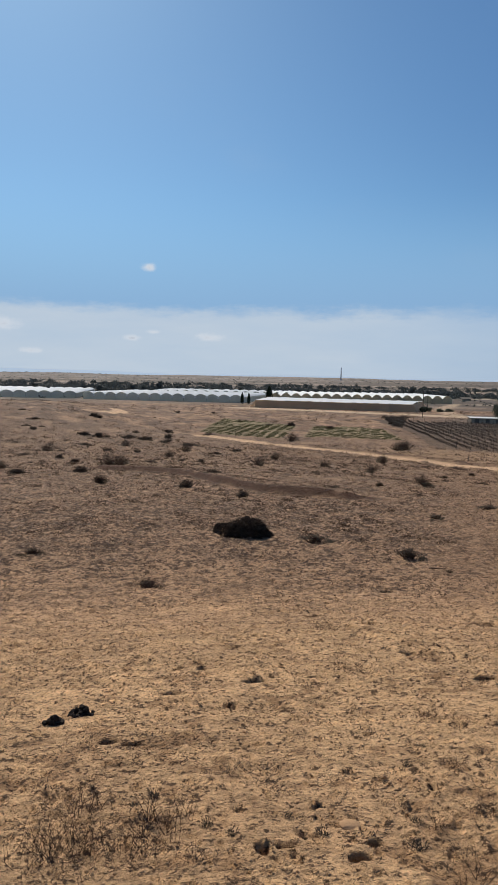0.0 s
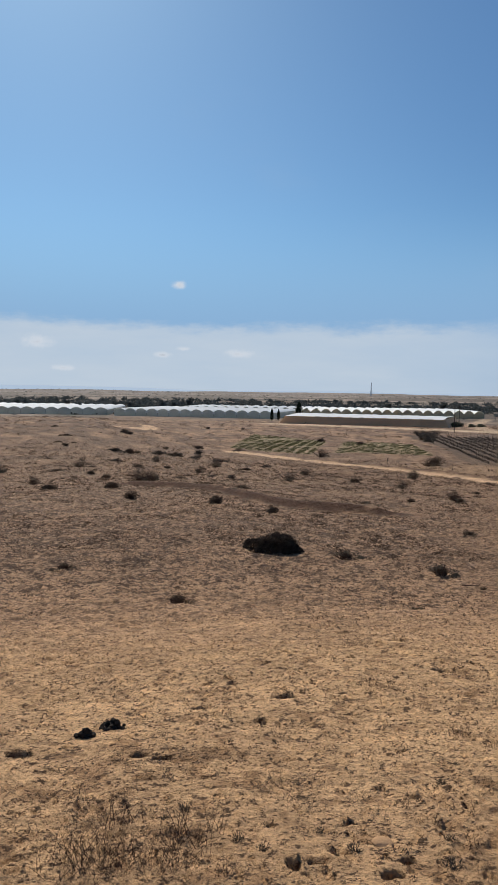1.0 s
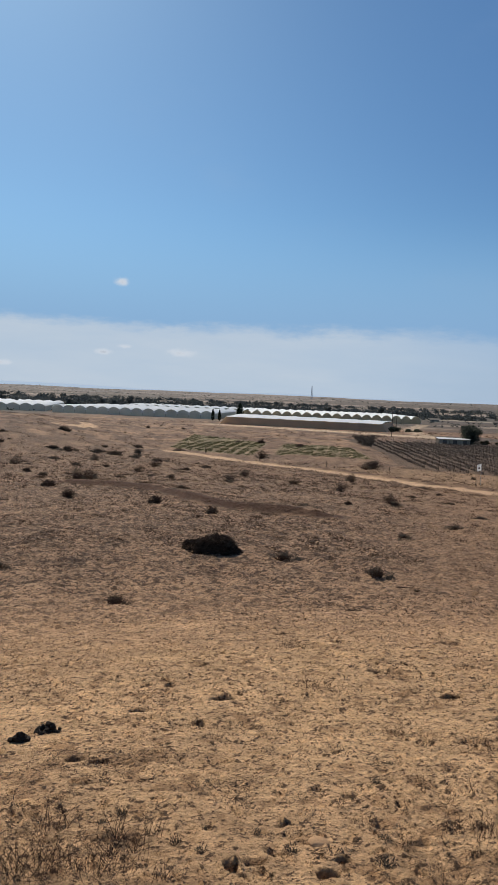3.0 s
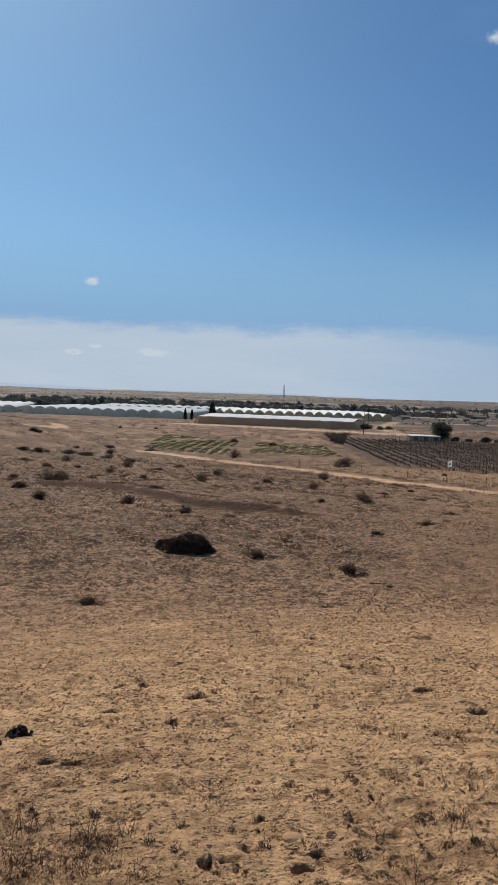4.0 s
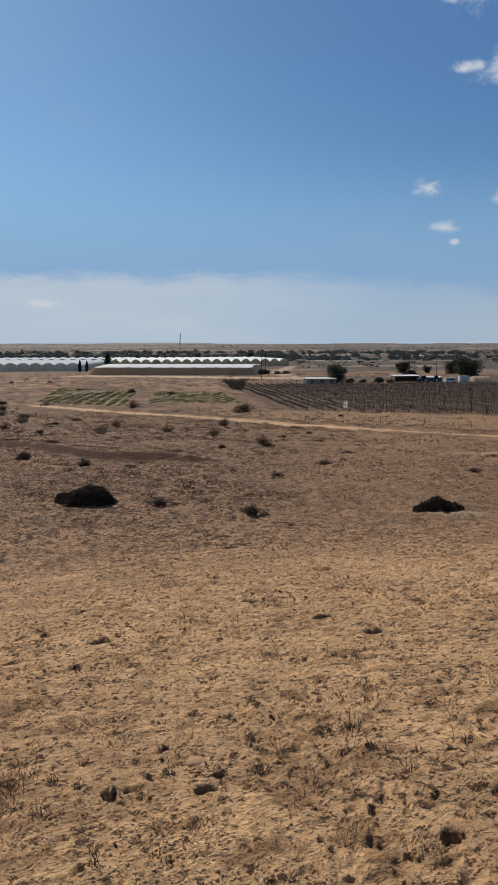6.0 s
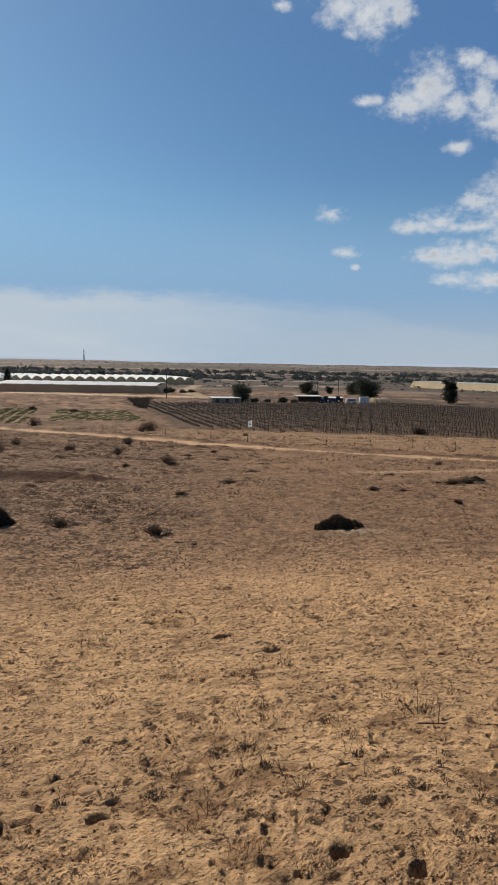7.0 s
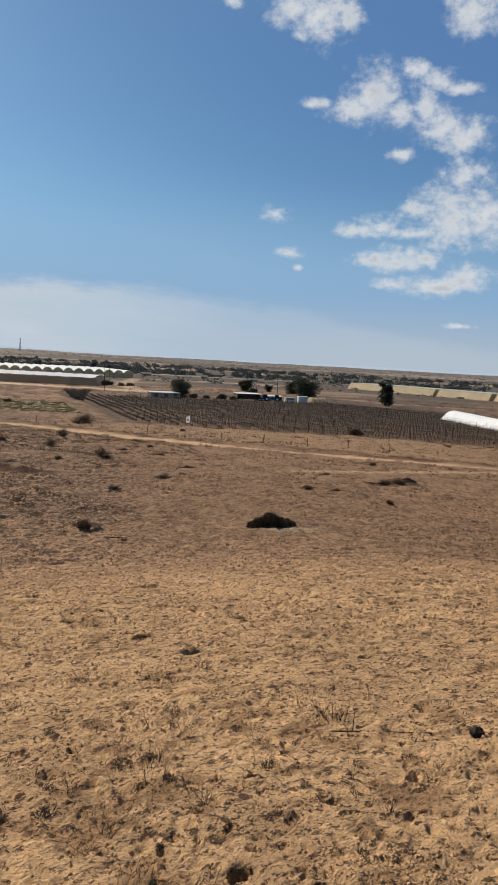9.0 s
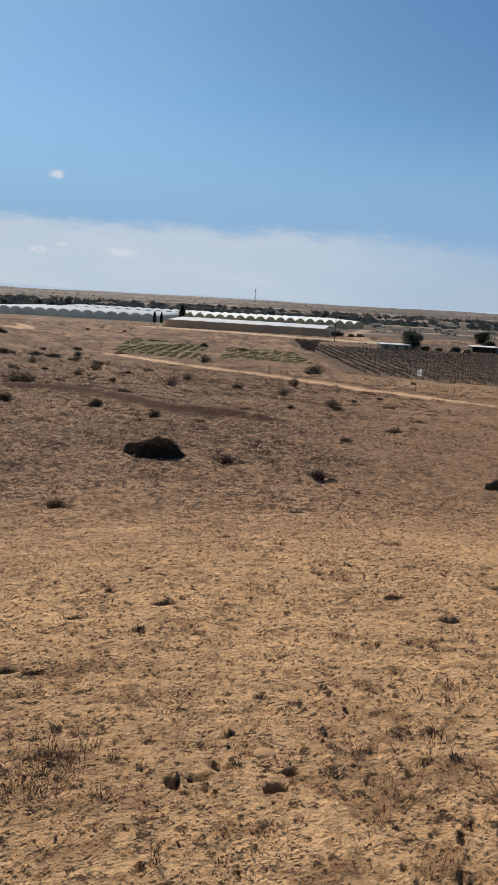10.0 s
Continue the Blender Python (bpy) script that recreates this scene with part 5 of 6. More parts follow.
def field_fence():
    """Thin leaning posts with three wires along the dirt track."""
    rnd = random.Random(71)
    line = [(-2, 178), (8, 160), (18, 144), (28, 128), (36, 117), (41, 109), (45, 103.5), (48.5, 98), (52, 91.5), (56, 86), (60, 82), (64, 78), (68, 73), (73, 67.5), (78, 62), (84, 56), (90, 50)]
    fence = thing("field_fence", "thin wire fence on leaning posts beside the dirt track", "fence")
    post_me = mesh_of("post", Geo().tube([(0, 0, -0.3), (0.01, 0, 0.6), (0, 0, 1.25)], [0.045, 0.04, 0.035], 6), POST)
    tops = []
    for x, y in line:
        z = gz(x, y)
        lean = Matrix.Rotation(radians(rnd.uniform(-5, 5)), 4, "X") @ Matrix.Rotation(radians(rnd.uniform(-5, 5)), 4, "Y")
        part("post", post_me, None, fence, m=Matrix.Translation((x, y, z)) @ lean @ Matrix.Diagonal((1, 1, rnd.uniform(0.9, 1.12), 1)))
        tops.append((x, y, z))
    for h in (0.45, 0.8, 1.12):
        part("wire", Geo().tube([(x, y, z + h) for x, y, z in tops], [0.006] * len(tops), 3), WIRE, fence)
    return fence


field_fence()


def field_flag():
    x, y = 46.2, 104.6
    f = thing("field_flag", "small white flag on a thin pole by the fence", "flag", "", Matrix.Translation((x, y, gz(x, y))))
    part("pole", Geo().tube([(0, 0, -0.3), (0, 0, 1.6), (0.02, 0, 3.3)], [0.03, 0.026, 0.02], 6), STEEL, f)
    g = Geo()
    n = 6
    for i in range(n + 1):
        u = i / n
        for z in (2.2, 2.75, 3.25):
            g.v.append((-0.02 - 0.6 * u, 0.10 * math.sin(u * 5 + z), z - 0.25 * u + (0.12 * u if z < 2.5 else 0)))
    for i in range(n):
        for k in range(2):
            a = i * 3 + k
            g.f.append((a, a + 3, a + 4, a + 1))
    part("cloth", g, CLOTH, f, "white cloth with a dark patch", smooth_shade=True)
    part("patch", Geo().box(-0.5, -0.28, -0.16, -0.12, 2.45, 2.7), CHAR, f)
    return f


field_flag()


# ---------------------------------------------------------------- shrubs of the middle ground
def shrub_proto(name, label, seed, width, height, leaf_mat, count, size, stems=26, lobes=6, category="shrub"):
    rnd = random.Random(seed)
    s = thing(name, label, category)
    wood = Geo()
    for _ in range(stems):
        a, q = rnd.uniform(0, 2 * math.pi), rnd.random()
        foot = (math.cos(a) * width * 0.18 * q, math.sin(a) * width * 0.18 * q, -0.05)
        spray(wood, foot, height * rnd.uniform(0.6, 1.05), rnd.uniform(0.2, 1.1), 0, 0.012, rnd, 4, 3, 1)
    part("brushwood", wood, TWIG, s)
    blobs = []
    for k in range(lobes):
        a, q = rnd.uniform(0, 2 * math.pi), rnd.random() ** 0.9
        rr = width * rnd.uniform(0.16, 0.25)
        top = height * (1 - 0.72 * q * q)
        blobs.append((math.cos(a) * width * 0.50 * q, math.sin(a) * width * 0.38 * q, top * 0.5, rr * (1.15 - 0.35 * q), top * 0.5))
    leaves = Geo()
    crown_leaves(leaves, rnd, blobs, count, size, 0.35)
    leaves.v = [(x, y, max(z, 0.0)) for x, y, z in leaves.v]
    part("foliage", leaves, leaf_mat, s)
    return s


def mound_shrub(label, seed, mounds, leaf_mat, count, size, upright, stems):
    """A shrub of overlapping leafy domes; mounds: centre, half widths and height of each."""
    rnd, rng = random.Random(seed), np.random.default_rng(seed)
    s = thing("shrub", label, "shrub")
    wood, feet, ups = Geo(), [], []
    total = sum(m[2] * m[3] for m in mounds)
    for cx, cy, rx, ry, h in mounds:
        for _ in range(int(stems * rx * ry / total)):
            a, q = rnd.uniform(0, 2 * math.pi), rnd.random() ** 0.7 * 0.75
            spray(wood, (cx + math.cos(a) * rx * q, cy + math.sin(a) * ry * q, -0.04), h * (1.1 - q * q) * rnd.uniform(0.7, 1.0), rnd.uniform(0.1, 0.8), 0, 0.010, rnd, 4, 3, 1)
        n = int(count * rx * ry / total)
        d = tangle(rng, n)
        d[:, 2] = np.abs(d[:, 2])
        lump = 0.84 + 0.36 * (fbm(d[:, 0] * 2.4 + cx + 7, d[:, 1] * 2.4 + d[:, 2] * 1.7 + seed, 3, seed) + 0.1)
        reach = lump * (0.72 + 0.30 * rng.random(n) ** 0.5)
        feet.append(np.column_stack([cx + d[:, 0] * rx * reach, cy + d[:, 1] * ry * reach, np.maximum(d[:, 2] * h * reach, 0.0)]))
        ups.append(d)
    foot, out = np.concatenate(feet), np.concatenate(ups)
    u = out * 0.6 + tangle(rng, len(foot)) * 0.8 + (0, 0, upright)
    u /= np.linalg.norm(u, axis=1)[:, None]
    part("brushwood", wood, TWIG, s)
    part("foliage", blades("foliage", foot, u * rng.uniform(0.7, 1.5, (len(foot), 1)) * size, square_to(rng, u) * rng.uniform(0.25, 0.45, (len(foot), 1)) * size, leaf_mat), None, s)
    return s


dark_bush = mound_shrub("dense dark mounded shrub on bare soil", 4, [(0.1, 0.0, 0.95, 0.8, 0.96), (0.5, -0.1, 0.6, 0.55, 0.68), (-0.4, -0.1, 0.5, 0.5, 0.66), (-0.72, 0.9, 0.6, 0.5, 0.46), (0.85, -0.15, 0.34, 0.34, 0.34)],
                        DARK_LEAF, 13000, 0.058, 0.5, 60)
settle(dark_bush, 1.72, 26.2, 0, 0.9, 0.85)
spiky = mound_shrub("ragged dark shrub beside a pale sand drift", 14, [(0.0, 0.0, 0.48, 0.4, 0.62), (0.34, 0.0, 0.32, 0.3, 0.46), (-0.40, 0.05, 0.34, 0.3, 0.40), (-0.72, -0.05, 0.22, 0.25, 0.26), (0.70, 0.1, 0.20, 0.2, 0.34), (0.92, 0.0, 0.12, 0.14, 0.22)],
                    SPIKY_LEAF, 3600, 0.07, 1.4, 130)
settle(spiky, 12.5, 20.9, -12, 0.86, 0.84)
grey = shrub_proto("shrub", "low grey dry shrub", 24, 1.1, 0.36, GREY_LEAF, 900, 0.035, stems=90, lobes=7)
settle(grey, 6.55, 22.0, 0, 1.0)
tuft = shrub_proto("shrub", "small rounded dark shrub", 34, 1.0, 0.7, SHRUB_LEAF, 1300, 0.05, stems=70, lobes=8)
settle(tuft, -0.7, 48, 0, 1.0)
wispy = shrub_proto("shrub", "thin wispy grey-brown shrub", 44, 1.2, 1.1, GREY_LEAF, 420, 0.06, stems=60, lobes=8)
settle(wispy, 18.0, 75, 0, 1.0)

low_brown = shrub_proto("shrub", "low spreading brown shrub on the far slope", 54, 1.2, 0.45, SHRUB_LEAF, 700, 0.06, stems=60, lobes=9)
settle(low_brown, -18.2, 139, 0, 2.6)
BROWN_SPOTS = [(-35.9, 163.6, 2.1), (-34.5, 150.2, 1.4), (-31.3, 149.6, 1.4), (-21.8, 141.8, 2.4), (-44.1, 188.3, 1.7), (-31.2, 179.4, 1.2), (-29.6, 122.1, 1.3), (-13.1, 140.8, 3.3), (-10.1, 140.6, 3.2), (-5.8, 138.6, 2.7), (-7.0, 167.4, 2.8), (2.4, 166.7, 2.3), (-1.5, 129.9, 2.5), (2.7, 114.7, 1.6), (-5.7, 90.0, 1.0), (-9.1, 110.5, 1.3), (-2.0, 93.2, 1.0), (-16.2, 67.1, 1.2), (-19.8, 88.4, 0.7), (-23.3, 101.0, 1.3), (-18.3, 120.5, 1.6), (-13.7, 111.9, 1.7), (6.3, 119.4, 1.8), (-20.0, 109.7, 1.1)]

RS = random.Random(5)
for proto, spots in (
        (tuft, [(-6.9, 52, 1.3), (-10.4, 66.4, 1.3), (2.7, 42.5, 0.85), (15, 87, 1.7), (13.2, 52.6, 0.7), (22.8, 27.4, 0.62), (83, 111.4, 2.6), (84.7, 88.8, 1.2), (-13, 154, 1.6),
                (-26, 186, 2.6), (-24.5, 184, 2.2), (-21.5, 141, 1.5), (-5.8, 147, 1.9), (-31.9, 145, 1.6), (29, 76, 0.8), (0.5, 93, 1.2), (-15.9, 66, 1.2), (36, 200, 2.2), (27, 214, 2.4),
                (20.5, 216, 2.0), (13, 232, 1.6), (62, 235, 1.8), (6, 300, 2.2), (-8, 290, 2.0), (-14.5, 88, 1.1), (-18, 97, 1.2), (41, 52, 0.8), (50, 116, 1.0)]),
        (grey, [(4.1, 25.0, 1.2), (-1.1, 16.5, 0.75), (23.2, 32.3, 0.9), (21.5, 32.5, 1.0), (7.1, 19.9, 0.5), (15.6, 38.1, 1.3), (28.7, 41.4, 1.0), (17.2, 54, 1.5), (30.3, 35.7, 1.9), (28.6, 35, 1.7),
                (-5, 22.5, 0.8), (11, 33, 1.0), (20, 45, 1.0), (4.0, 14.8, 0.4), (9, 47, 1.5), (1.2, 60, 1.6), (24, 60, 1.4), (33, 92, 1.6), (24, 70, 1.2)]),
        (wispy, [(-9.5, 79.5, 1.8), (-8.2, 79, 1.5), (38, 133, 2.4), (36, 131.5, 2.2), (19.1, 150, 2.5), (39.2, 139, 1.6), (17.4, 56, 1.2), (-30, 98, 1.6), (-22, 110, 1.8), (-2, 118, 1.7), (11, 104, 1.4),
                 (25, 98, 1.5), (-12, 124, 1.6), (7, 84, 1.3), (-20, 76, 1.3), (-4, 104, 1.5)]),
        (low_brown, BROWN_SPOTS), (spiky, [(-9.8, 81.5, 1.1), (31.5, 36.3, 0.7)])):
    for x, y, size in spots:
        put_copy(proto, x, y, RS.uniform(0, 360), size * RS.uniform(0.9, 1.1), 0.03, size * RS.uniform(0.55, 0.85), group="shrubs of the dry hillside")


def low_scrub():
    """Dry herbs and litter of the swale and the slope beyond it, too many to count."""
    rng = np.random.default_rng(81)
    for name, mat, count, each, label in (("low_scrub", SCRUB, 20000, 6, "low brown dry herbs covering the swale"), ("dry_litter", STRAW, 15000, 5, "straw-coloured dry stalks on the slope"),
                                          ("brown_scrub", TWIG, 11000, 6, "brown dry stalks on the slope")):
        x, y, r, az = fan(rng, count, 12.5, 2.45)
        clump = value_noise(x / 1.2, y / 1.6, 83) * 0.5 + value_noise(x / 4.5, y / 7.0, 84) * 0.5
        ok = (clump + rng.normal(0, 0.06, count) > 0.47) if mat is not STRAW else (clump < 0.62)
        ok &= (to_line(x, y, TRACK) > 2.2) & (to_line(x, y, DITCH) > 0.3) & (rng.random(count) < (smooth(11, 22, r) + 0.25) * (1 - 0.5 * smooth(10, 24, az)))
        x, y, r = x[ok], y[ok], r[ok]
        z = ground_height(x, y)
        size = (0.008 + 0.0018 * r) * rng.uniform(0.6, 1.5, len(x))
        x, y, z, size = (np.repeat(v, each) for v in (x, y, z, size))
        n = len(x)
        foot = np.column_stack([x + rng.normal(0, 1.3, n) * size, y + rng.normal(0, 1.3, n) * size, z - 0.01])
        u = tangle(rng, n, 0.9 if mat is not STRAW else 0.5, 0.5)
        me = blades(name, foot, u * (size * rng.uniform(0.7, 1.5, n))[:, None], square_to(rng, u) * (size * rng.uniform(0.09, 0.2, n))[:, None], mat)
        tagged(new(name, me), label, "scrub", kind="stuff")


def cushions(name, label, seed, count, near, growth, wide, each, mat, gap, thin):
    """Low brown cushions of scrub, denser in patches, clear of tracks and fields."""
    rng = np.random.default_rng(seed)
    x, y, r, az = fan(rng, count, near, growth)
    off = np.minimum(to_line(x, y, TRACK) - 3.0, -inside(x, y, VINEYARD))
    for ring in (GREEN_WEST, GREEN_EAST):
        off = np.minimum(off, -inside(x, y, ring))
    off = np.minimum(off, to_line(x, y, CURL) - 4.0)
    dense = value_noise(x / 12, y / 18, seed + 1) * 0.55 + value_noise(x / 3.5, y / 5, seed + 2) * 0.45 - thin * smooth(14, 32, az)
    ok = (off > 0) & (dense > gap)
    x, y, r = x[ok], y[ok], r[ok]
    z = ground_height(x, y)
    w = rng.uniform(0.3, 1.0, len(x)) ** 1.5 * wide * (0.6 + r * 0.006)
    h = w * rng.uniform(0.4, 0.9, len(x))
    x, y, z, w, h = (np.repeat(v, each) for v in (x, y, z, w, h))
    n = len(x)
    t, d = rng.uniform(0, 2 * math.pi, n), np.sqrt(rng.random(n))
    foot = np.column_stack([x + np.cos(t) * d * w, y + np.sin(t) * d * w, z + h * (1 - d * d) * rng.random(n) - 0.02])
    u = tangle(rng, n, 0.5, 0.7)
    me = blades(name, foot, u * (w * rng.uniform(0.2, 0.45, n))[:, None], square_to(rng, u) * (w * 0.06)[:, None], mat)
    return tagged(new(name, me), label, "scrub", kind="stuff")


low_scrub()
cushions("dwarf_scrub", "low brown cushions of dry scrub", 87, 4200, 26, 1.8, 0.42, 36, SCRUB, 0.45, 0.3)
cushions("field_weeds", "brown dry weeds on the fallow fields", 101, 6500, 85, 1.6, 0.62, 18, SCRUB, 0.42, 0.1)



# ---------------------------------------------------------------- the sandy foreground
def dry_tuft(seed, height, stems, mat, label, lean=0.7, r=0.0014, forks=2, width=0.05, crown=0):
    rnd = random.Random(seed)
    t = thing("dry_plant", label, "dry plant")
    g = Geo()
    for _ in range(stems):
        a, q = rnd.uniform(0, 2 * math.pi), rnd.random() ** 0.5
        spray(g, (math.cos(a) * width * q, math.sin(a) * width * q, -0.015), height * rnd.uniform(0.5, 1.1), rnd.uniform(0.1, lean), 0, r, rnd, 4, 3, forks)
    part("brushwood", g, mat, t)
    if crown:
        leaves = Geo()
        for _ in range(crown):
            a, q = rnd.uniform(0, 2 * math.pi), rnd.random() ** 0.5
            u = Vector((rnd.gauss(0, 1), rnd.gauss(0, 1), abs(rnd.gauss(0, 1)) + 0.5)).normalized() * rnd.uniform(0.02, 0.05)
            leaves.leaf((math.cos(a) * width * 1.1 * q, math.sin(a) * width * 1.1 * q, rnd.uniform(-0.01, height * 0.25)), u, u.orthogonal().normalized() * 0.0028)
        part("foliage", leaves, GREY_LEAF, t)
    return t


thin = dry_tuft(1, 0.12, 11, TWIG, "thin dark dry stems rising from sand", 1.1)
settle(thin, 1.85, 4.85)
broom = dry_tuft(2, 0.13, 26, TWIG, "bushy dry brown twig plant on sand", 0.9, width=0.09)
settle(broom, 1.4, 3.13, 0, 1.35)
rosette = dry_tuft(3, 0.06, 18, TWIG_GREY, "small grey-green rosette in sand", 1.3, 0.0016, 0, 0.03, crown=50)
settle(rosette, 0.62, 3.22, 0, 0.7)
forked = dry_tuft(4, 0.24, 12, TWIG, "forked dark dry branch standing in sand", 0.8, 0.003, 2, 0.03)
settle(forked, 2.58, 3.18, 0, 0.8)
mat_plant = dry_tuft(5, 0.09, 40, TWIG_GREY, "matted grey dry plant lying on sand", 1.6, 0.0015, 1, 0.14)
settle(mat_plant, 1.35, 3.05, 0, 0.8)
ghost = dry_tuft(6, 0.20, 75, TWIG, "airy brown dry shrub on sand", 1.7, 0.0014, 2, 0.2)
settle(ghost, 1.47, 6.61, 0, 1.1)

RN = random.Random(15)
THIN = [(2.5, 4.75, 0.7), (1.9, 3.8, 0.8), (0.0, 2.9, 1.0), (1.1, 2.6, 1.0), (0.92, 3.57, 0.76), (-0.43, 3.48, 1.3), (-0.24, 3.31, 1.5), (-0.12, 3.17, 1.2), (-0.54, 3.44, 1.3), (-0.03, 3.34, 1.0), (0.69, 4.53, 0.6),
        (1.24, 3.44, 0.65), (1.08, 3.06, 0.75), (1.49, 3.55, 0.7), (1.13, 5.14, 0.6), (-0.45, 5.05, 0.7), (0.34, 5.02, 0.64), (0.9, 5.53, 0.63), (1.71, 3.7, 0.83)]
THIN_EAST = [(2.18, 4.64, 0.78), (2.47, 4.75, 0.74), (2.76, 3.72, 0.83), (1.53, 2.73, 0.83), (1.0, 2.54, 0.67), (1.73, 2.28, 0.55), (2.06, 2.12, 0.52), (2.39, 2.76, 0.62), (1.69, 2.38, 0.52), (1.0, 3.3, 0.66),
             (2.44, 2.28, 0.62), (2.32, 4.0, 0.58), (1.6, 3.84, 0.59), (1.59, 1.9, 0.57), (2.1, 3.3, 0.8), (3.0, 3.4, 0.9), (1.8, 2.55, 0.7), (3.3, 4.4, 0.7), (2.9, 5.2, 0.8)]
ROSETTES = [(-0.2, 3.62, 0.72), (-0.31, 3.51, 0.57), (0.43, 3.3, 0.61), (0.2, 3.39, 0.55), (0.58, 3.07, 0.7), (0.08, 3.2, 0.7), (0.17, 3.1, 0.7), (1.01, 3.12, 0.73), (0.93, 2.88, 0.87), (1.21, 3.87, 0.87), (0.99, 3.67, 0.52),
            (0.6, 3.36, 0.62), (1.81, 1.94, 0.53), (1.49, 2.93, 0.71), (1.95, 2.52, 0.62), (1.96, 2.85, 0.79), (1.4, 4.3, 0.6), (0.05, 4.9, 0.6)]
MATS = [(-0.56, 3.93, 0.53), (-0.56, 4.37, 0.51), (-0.01, 3.76, 0.45), (0.32, 4.02, 0.59), (0.46, 3.89, 0.69), (0.19, 3.87, 0.69), (0.36, 3.68, 0.66), (0.47, 3.57, 0.54), (0.73, 3.43, 0.53), (1.77, 4.09, 0.64), (1.76, 4.64, 0.62),
        (-0.05, 4.26, 0.3), (1.11, 2.8, 0.56), (0.02, 2.92, 0.5), (1.32, 4.33, 0.39), (0.71, 3.71, 0.56), (1.37, 3.14, 0.7), (1.13, 2.86, 0.41), (0.93, 2.9, 0.33), (1.46, 2.62, 0.36), (0.63, 2.56, 0.49),
        (1.41, 2.15, 0.31), (2.02, 3.05, 0.38), (2.15, 2.45, 0.28), (2.69, 2.86, 0.37)]
BROOMS = [(1.47, 2.92, 0.8), (2.14, 4.52, 0.85), (1.81, 3.58, 0.8), (1.64, 5.77, 0.69), (-0.46, 3.1, 0.9), (-0.6, 3.07, 1.1), (-0.27, 3.03, 0.9), (1.48, 3.14, 0.93), (1.25, 2.07, 0.62), (1.09, 2.21, 0.78), (2.04, 3.08, 0.63),
          (2.09, 3.35, 0.72), (1.97, 2.87, 0.69), (1.5, 3.85, 0.6), (1.75, 4.65, 0.6), (2.55, 3.5, 0.6)]
for proto, spots in (
        (thin, THIN + THIN_EAST), (rosette, ROSETTES), (mat_plant, MATS), (broom, BROOMS),
        (forked, [(2.1, 2.15, 0.4), (1.5, 2.61, 0.4), (0.21, 2.41, 0.41), (-0.24, 3.17, 0.45), (-0.02, 13.69, 0.69)]),
        (ghost, [(1.62, 9.0, 0.9), (-1.08, 16.27, 1.7), (-0.43, 3.0, 0.8), (-0.62, 3.03, 0.95), (-0.22, 2.97, 0.75), (1.64, 4.88, 0.52), (2.56, 3.21, 0.6), (3.3, 7.6, 0.5), (6.5, 9.8, 0.6)])):
    for x, y, size in spots:
        put_copy(proto, x + RN.uniform(-0.02, 0.02), y + RN.uniform(-0.02, 0.02), RN.uniform(0, 360), size * RN.uniform(0.9, 1.1), 0.0, size * RN.uniform(0.9, 1.1), group="dry plants on the sand")


def sand_clod(x, y, size):
    """A smooth rounded clod of hard sand."""
    bm = bmesh.new()
    bmesh.ops.create_icosphere(bm, subdivisions=4, radius=size)
    for v in bm.verts:
        k = 1 + 0.22 * noise.noise(v.co * 14) + 0.05 * noise.noise(v.co * 60)
        v.co = Vector((v.co.x * k, v.co.y * k * 0.9, v.co.z * k * 0.4))
    g = Geo().add([tuple(v.co) for v in bm.verts], [tuple(v.index for v in f.verts) for f in bm.faces])
    bm.free()
    ob = part("sand_clod", g, HARD_SAND, None, m=Matrix.Translation((x, y, gz(x, y))), smooth_shade=True)
    return tagged(ob, "smooth pale clod of hard sand beside a burrow", "clod")


sand_clod(0.71, 3.15, 0.05)


def dark_clod(x, y, seed, size, label):
    """A clump of dark, dry dung with a rough surface."""
    rnd = random.Random(seed)
    c = thing("dung_clump", label, "dung", "dung clumps on the sand", Matrix.Translation((x, y, gz(x, y) - 0.01)))
    for k in range(44):
        a, q = rnd.uniform(0, 2 * math.pi), rnd.random() ** 0.5
        ctr = Vector((math.cos(a) * size * q, math.sin(a) * size * q * 0.7, size * 0.75 * (1 - q) * rnd.random() + 0.015))
        bm = bmesh.new()
        bmesh.ops.create_icosphere(bm, subdivisions=1, radius=rnd.uniform(0.010, 0.026))
        for v in bm.verts:
            v.co = v.co * (0.8 + 0.5 * rnd.random()) + ctr
        g = Geo().add([tuple(v.co) for v in bm.verts], [tuple(v.index for v in f.verts) for f in bm.faces])
        bm.free()
        part("lump", g, CHAR, c)
    return c


dark_clod(-0.85, 5.47, 3, 0.10, "dark crumbled clump of dry dung")
dark_clod(-1.03, 5.28, 4, 0.07, "dark broken clump of dry dung with straw")
dark_clod(3.0, 2.58, 6, 0.022, "dark charred end of a fallen stick")


def lying_branch(points, r, label):
    b = thing("fallen_branch", label, "branch")
    pts = [(x, y, gz(x, y) + r * 0.8) for x, y in points]
    part("stick", Geo().tube(pts, [r * (1 - 0.5 * k / (len(pts) - 1)) for k in range(len(pts))], 6), TWIG, b)
    mid = pts[len(pts) // 2]
    part("twig", Geo().tube([mid, (mid[0] + 0.1, mid[1] + 0.12, mid[2] + 0.05)], [r * 0.5, r * 0.2], 5), TWIG, b)
    return b


lying_branch([(2.86, 2.75), (2.72, 2.9), (2.55, 3.0), (2.45, 3.05)], 0.007, "thin dark stick lying on sand")
lying_branch([(6.6, 20.15), (6.85, 20.3), (7.1, 20.3), (7.35, 20.15)], 0.016, "grey fallen branch on dry soil")


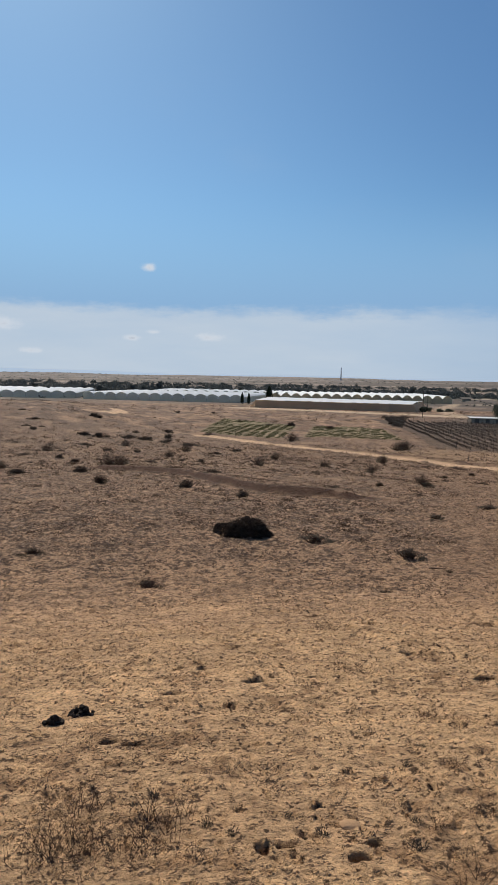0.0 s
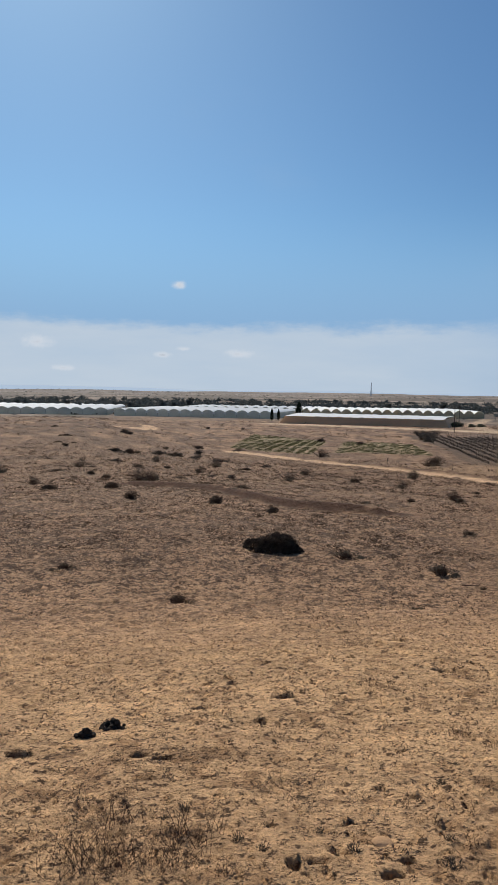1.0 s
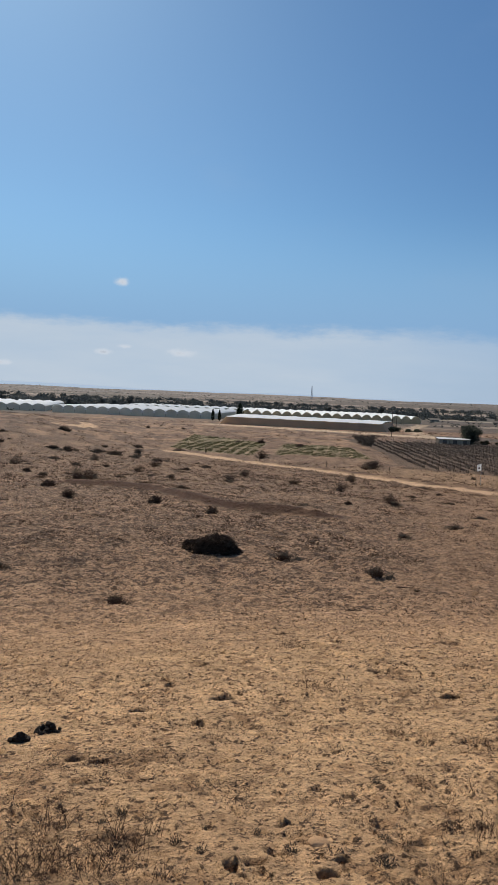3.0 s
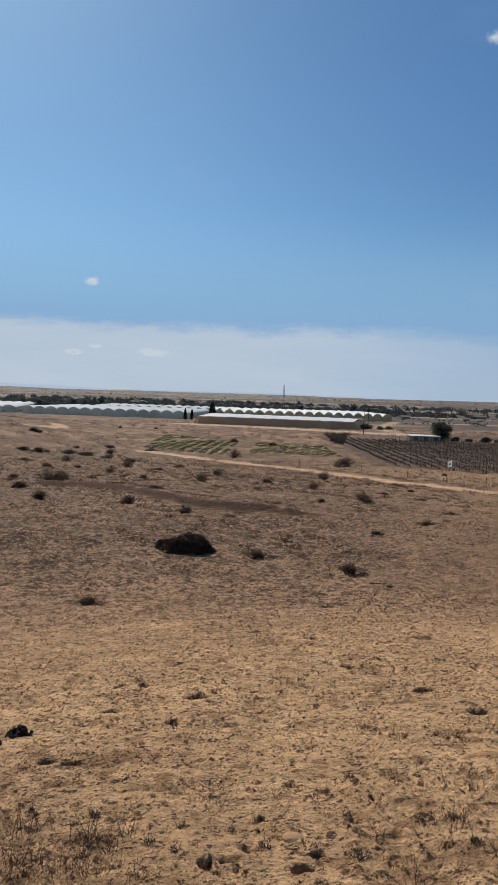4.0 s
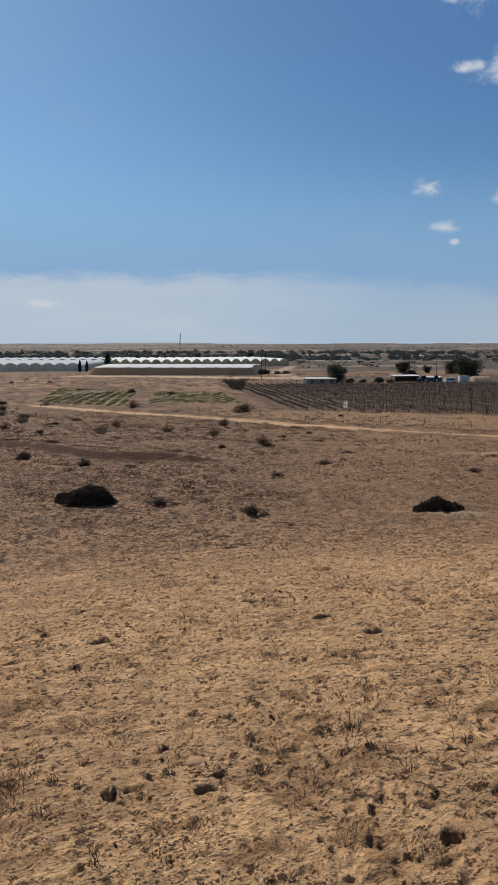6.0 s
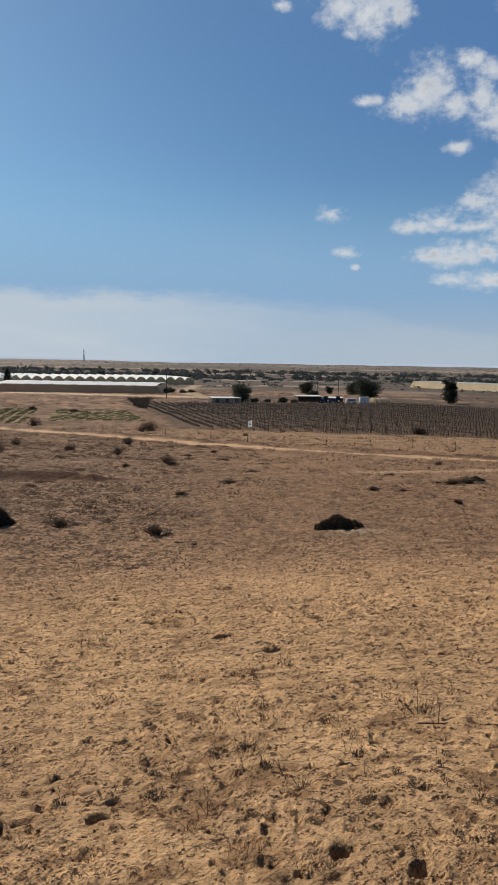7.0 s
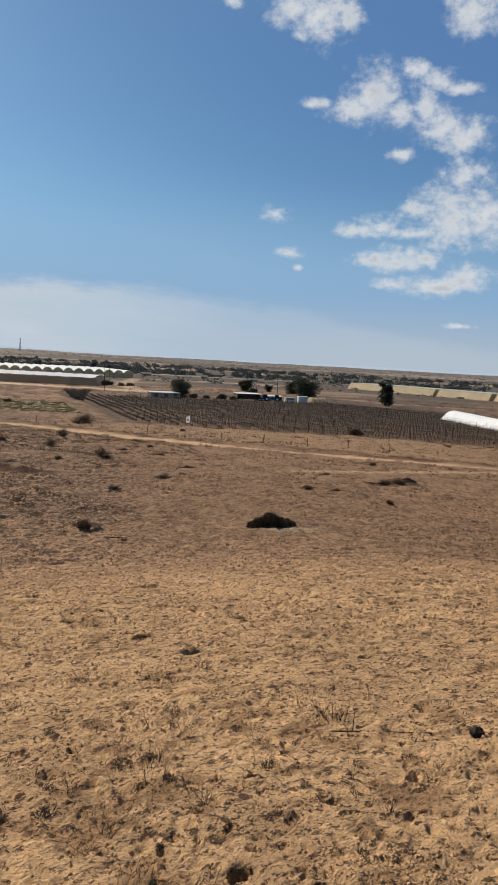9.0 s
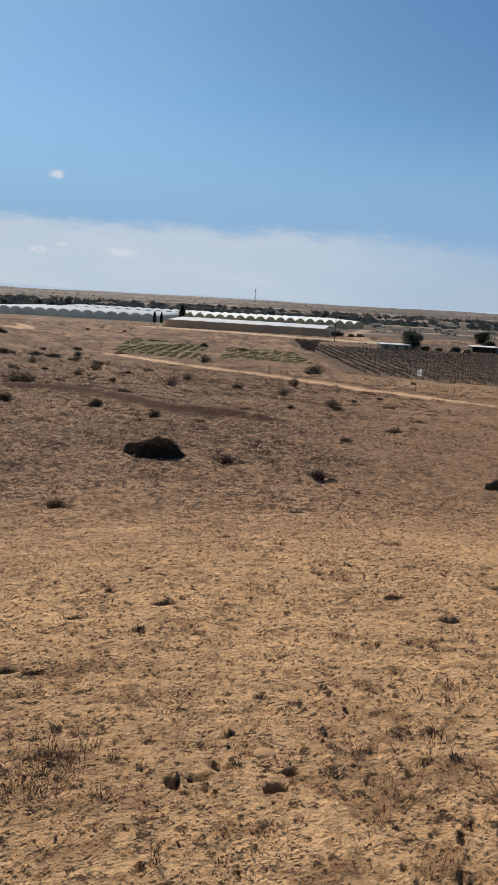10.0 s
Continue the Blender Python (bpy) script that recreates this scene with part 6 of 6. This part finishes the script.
def sand_litter():
    """Straw bits, broken twigs and seedling stalks on the sand."""
    rng = np.random.default_rng(91)
    for name, mat, count, each, up, label in (("straw_litter", STRAW, 11000, 1, 0.1, "pale straw bits scattered on sand"), ("twig_litter", TWIG, 24000, 2, 0.2, "dark broken twig bits scattered on sand"),
                                              ("dry_grass", TWIG_GREY, 4200, 7, 1.3, "short grey dry grass on sand")):
        x, y, r, _ = fan(rng, count, 1.7, 2.5)
        clump = value_noise(x / 0.16, y / 0.16, 92) * 0.35 + value_noise(x / 0.5, y / 0.5, 93) * 0.35 + value_noise(x / 1.7, y / 1.7, 94) * 0.3
        ok = clump > (0.44 if mat is STRAW else 0.53)
        x, y, r = x[ok], y[ok], r[ok]
        z = ground_height(x, y)
        size = rng.uniform(0.006, 0.024, len(x)) * (0.8 + r * 0.10)
        x, y, z, size, r = (np.repeat(v, each) for v in (x, y, z, size, r))
        n = len(x)
        foot = np.column_stack([x + rng.normal(0, 0.5, n) * size, y + rng.normal(0, 0.5, n) * size, z + 0.001])
        u = tangle(rng, n, up, 0.35)
        u[:, 2] = np.abs(u[:, 2])
        me = blades(name, foot, u * (size * rng.uniform(0.6, 1.4, n))[:, None], square_to(rng, u) * (0.0010 + 0.00022 * r)[:, None], mat)
        tagged(new(name, me), label, "litter", kind="stuff")


def soil_crumbs():
    """Small crumbs of broken crust lying on the sand."""
    rng = np.random.default_rng(95)
    x, y, r, _ = fan(rng, 14000, 1.6, 2.6)
    ok = value_noise(x / 0.35, y / 0.35, 96) * 0.5 + value_noise(x / 1.3, y / 1.3, 97) * 0.5 > 0.42
    x, y, r = x[ok], y[ok], r[ok]
    n = len(x)
    size = rng.uniform(0.003, 0.008, n) * (1 + r * 0.1)
    centre = np.column_stack([x, y, ground_height(x, y)])
    arms = np.array([(1, 0, 0.1), (0, 1, 0.2), (-1, 0, 0.1), (0, -1, 0.2), (0.2, 0, 1), (0, 0, -1)])
    verts = (centre[:, None, :] + arms[None] * (size[:, None] * rng.uniform(0.6, 1.4, (n, 6)))[:, :, None]).reshape(-1, 3)
    faces = np.array([(0, 1, 4), (1, 2, 4), (2, 3, 4), (3, 0, 4), (1, 0, 5), (2, 1, 5), (3, 2, 5), (0, 3, 5)])
    faces = (faces[None] + 6 * np.arange(n)[:, None, None]).reshape(-1, 3)
    me = bpy.data.meshes.new("soil_crumbs")
    me.vertices.add(len(verts))
    me.vertices.foreach_set("co", verts.ravel())
    me.loops.add(faces.size)
    me.loops.foreach_set("vertex_index", faces.ravel())
    me.polygons.add(len(faces))
    me.polygons.foreach_set("loop_start", np.arange(len(faces)) * 3)
    me.materials.append(CRUST)
    me.update(calc_edges=True)
    return tagged(new("soil_crumbs", me), "loose brown crumbs of broken sand crust", "soil", kind="stuff")


sand_litter()
soil_crumbs()
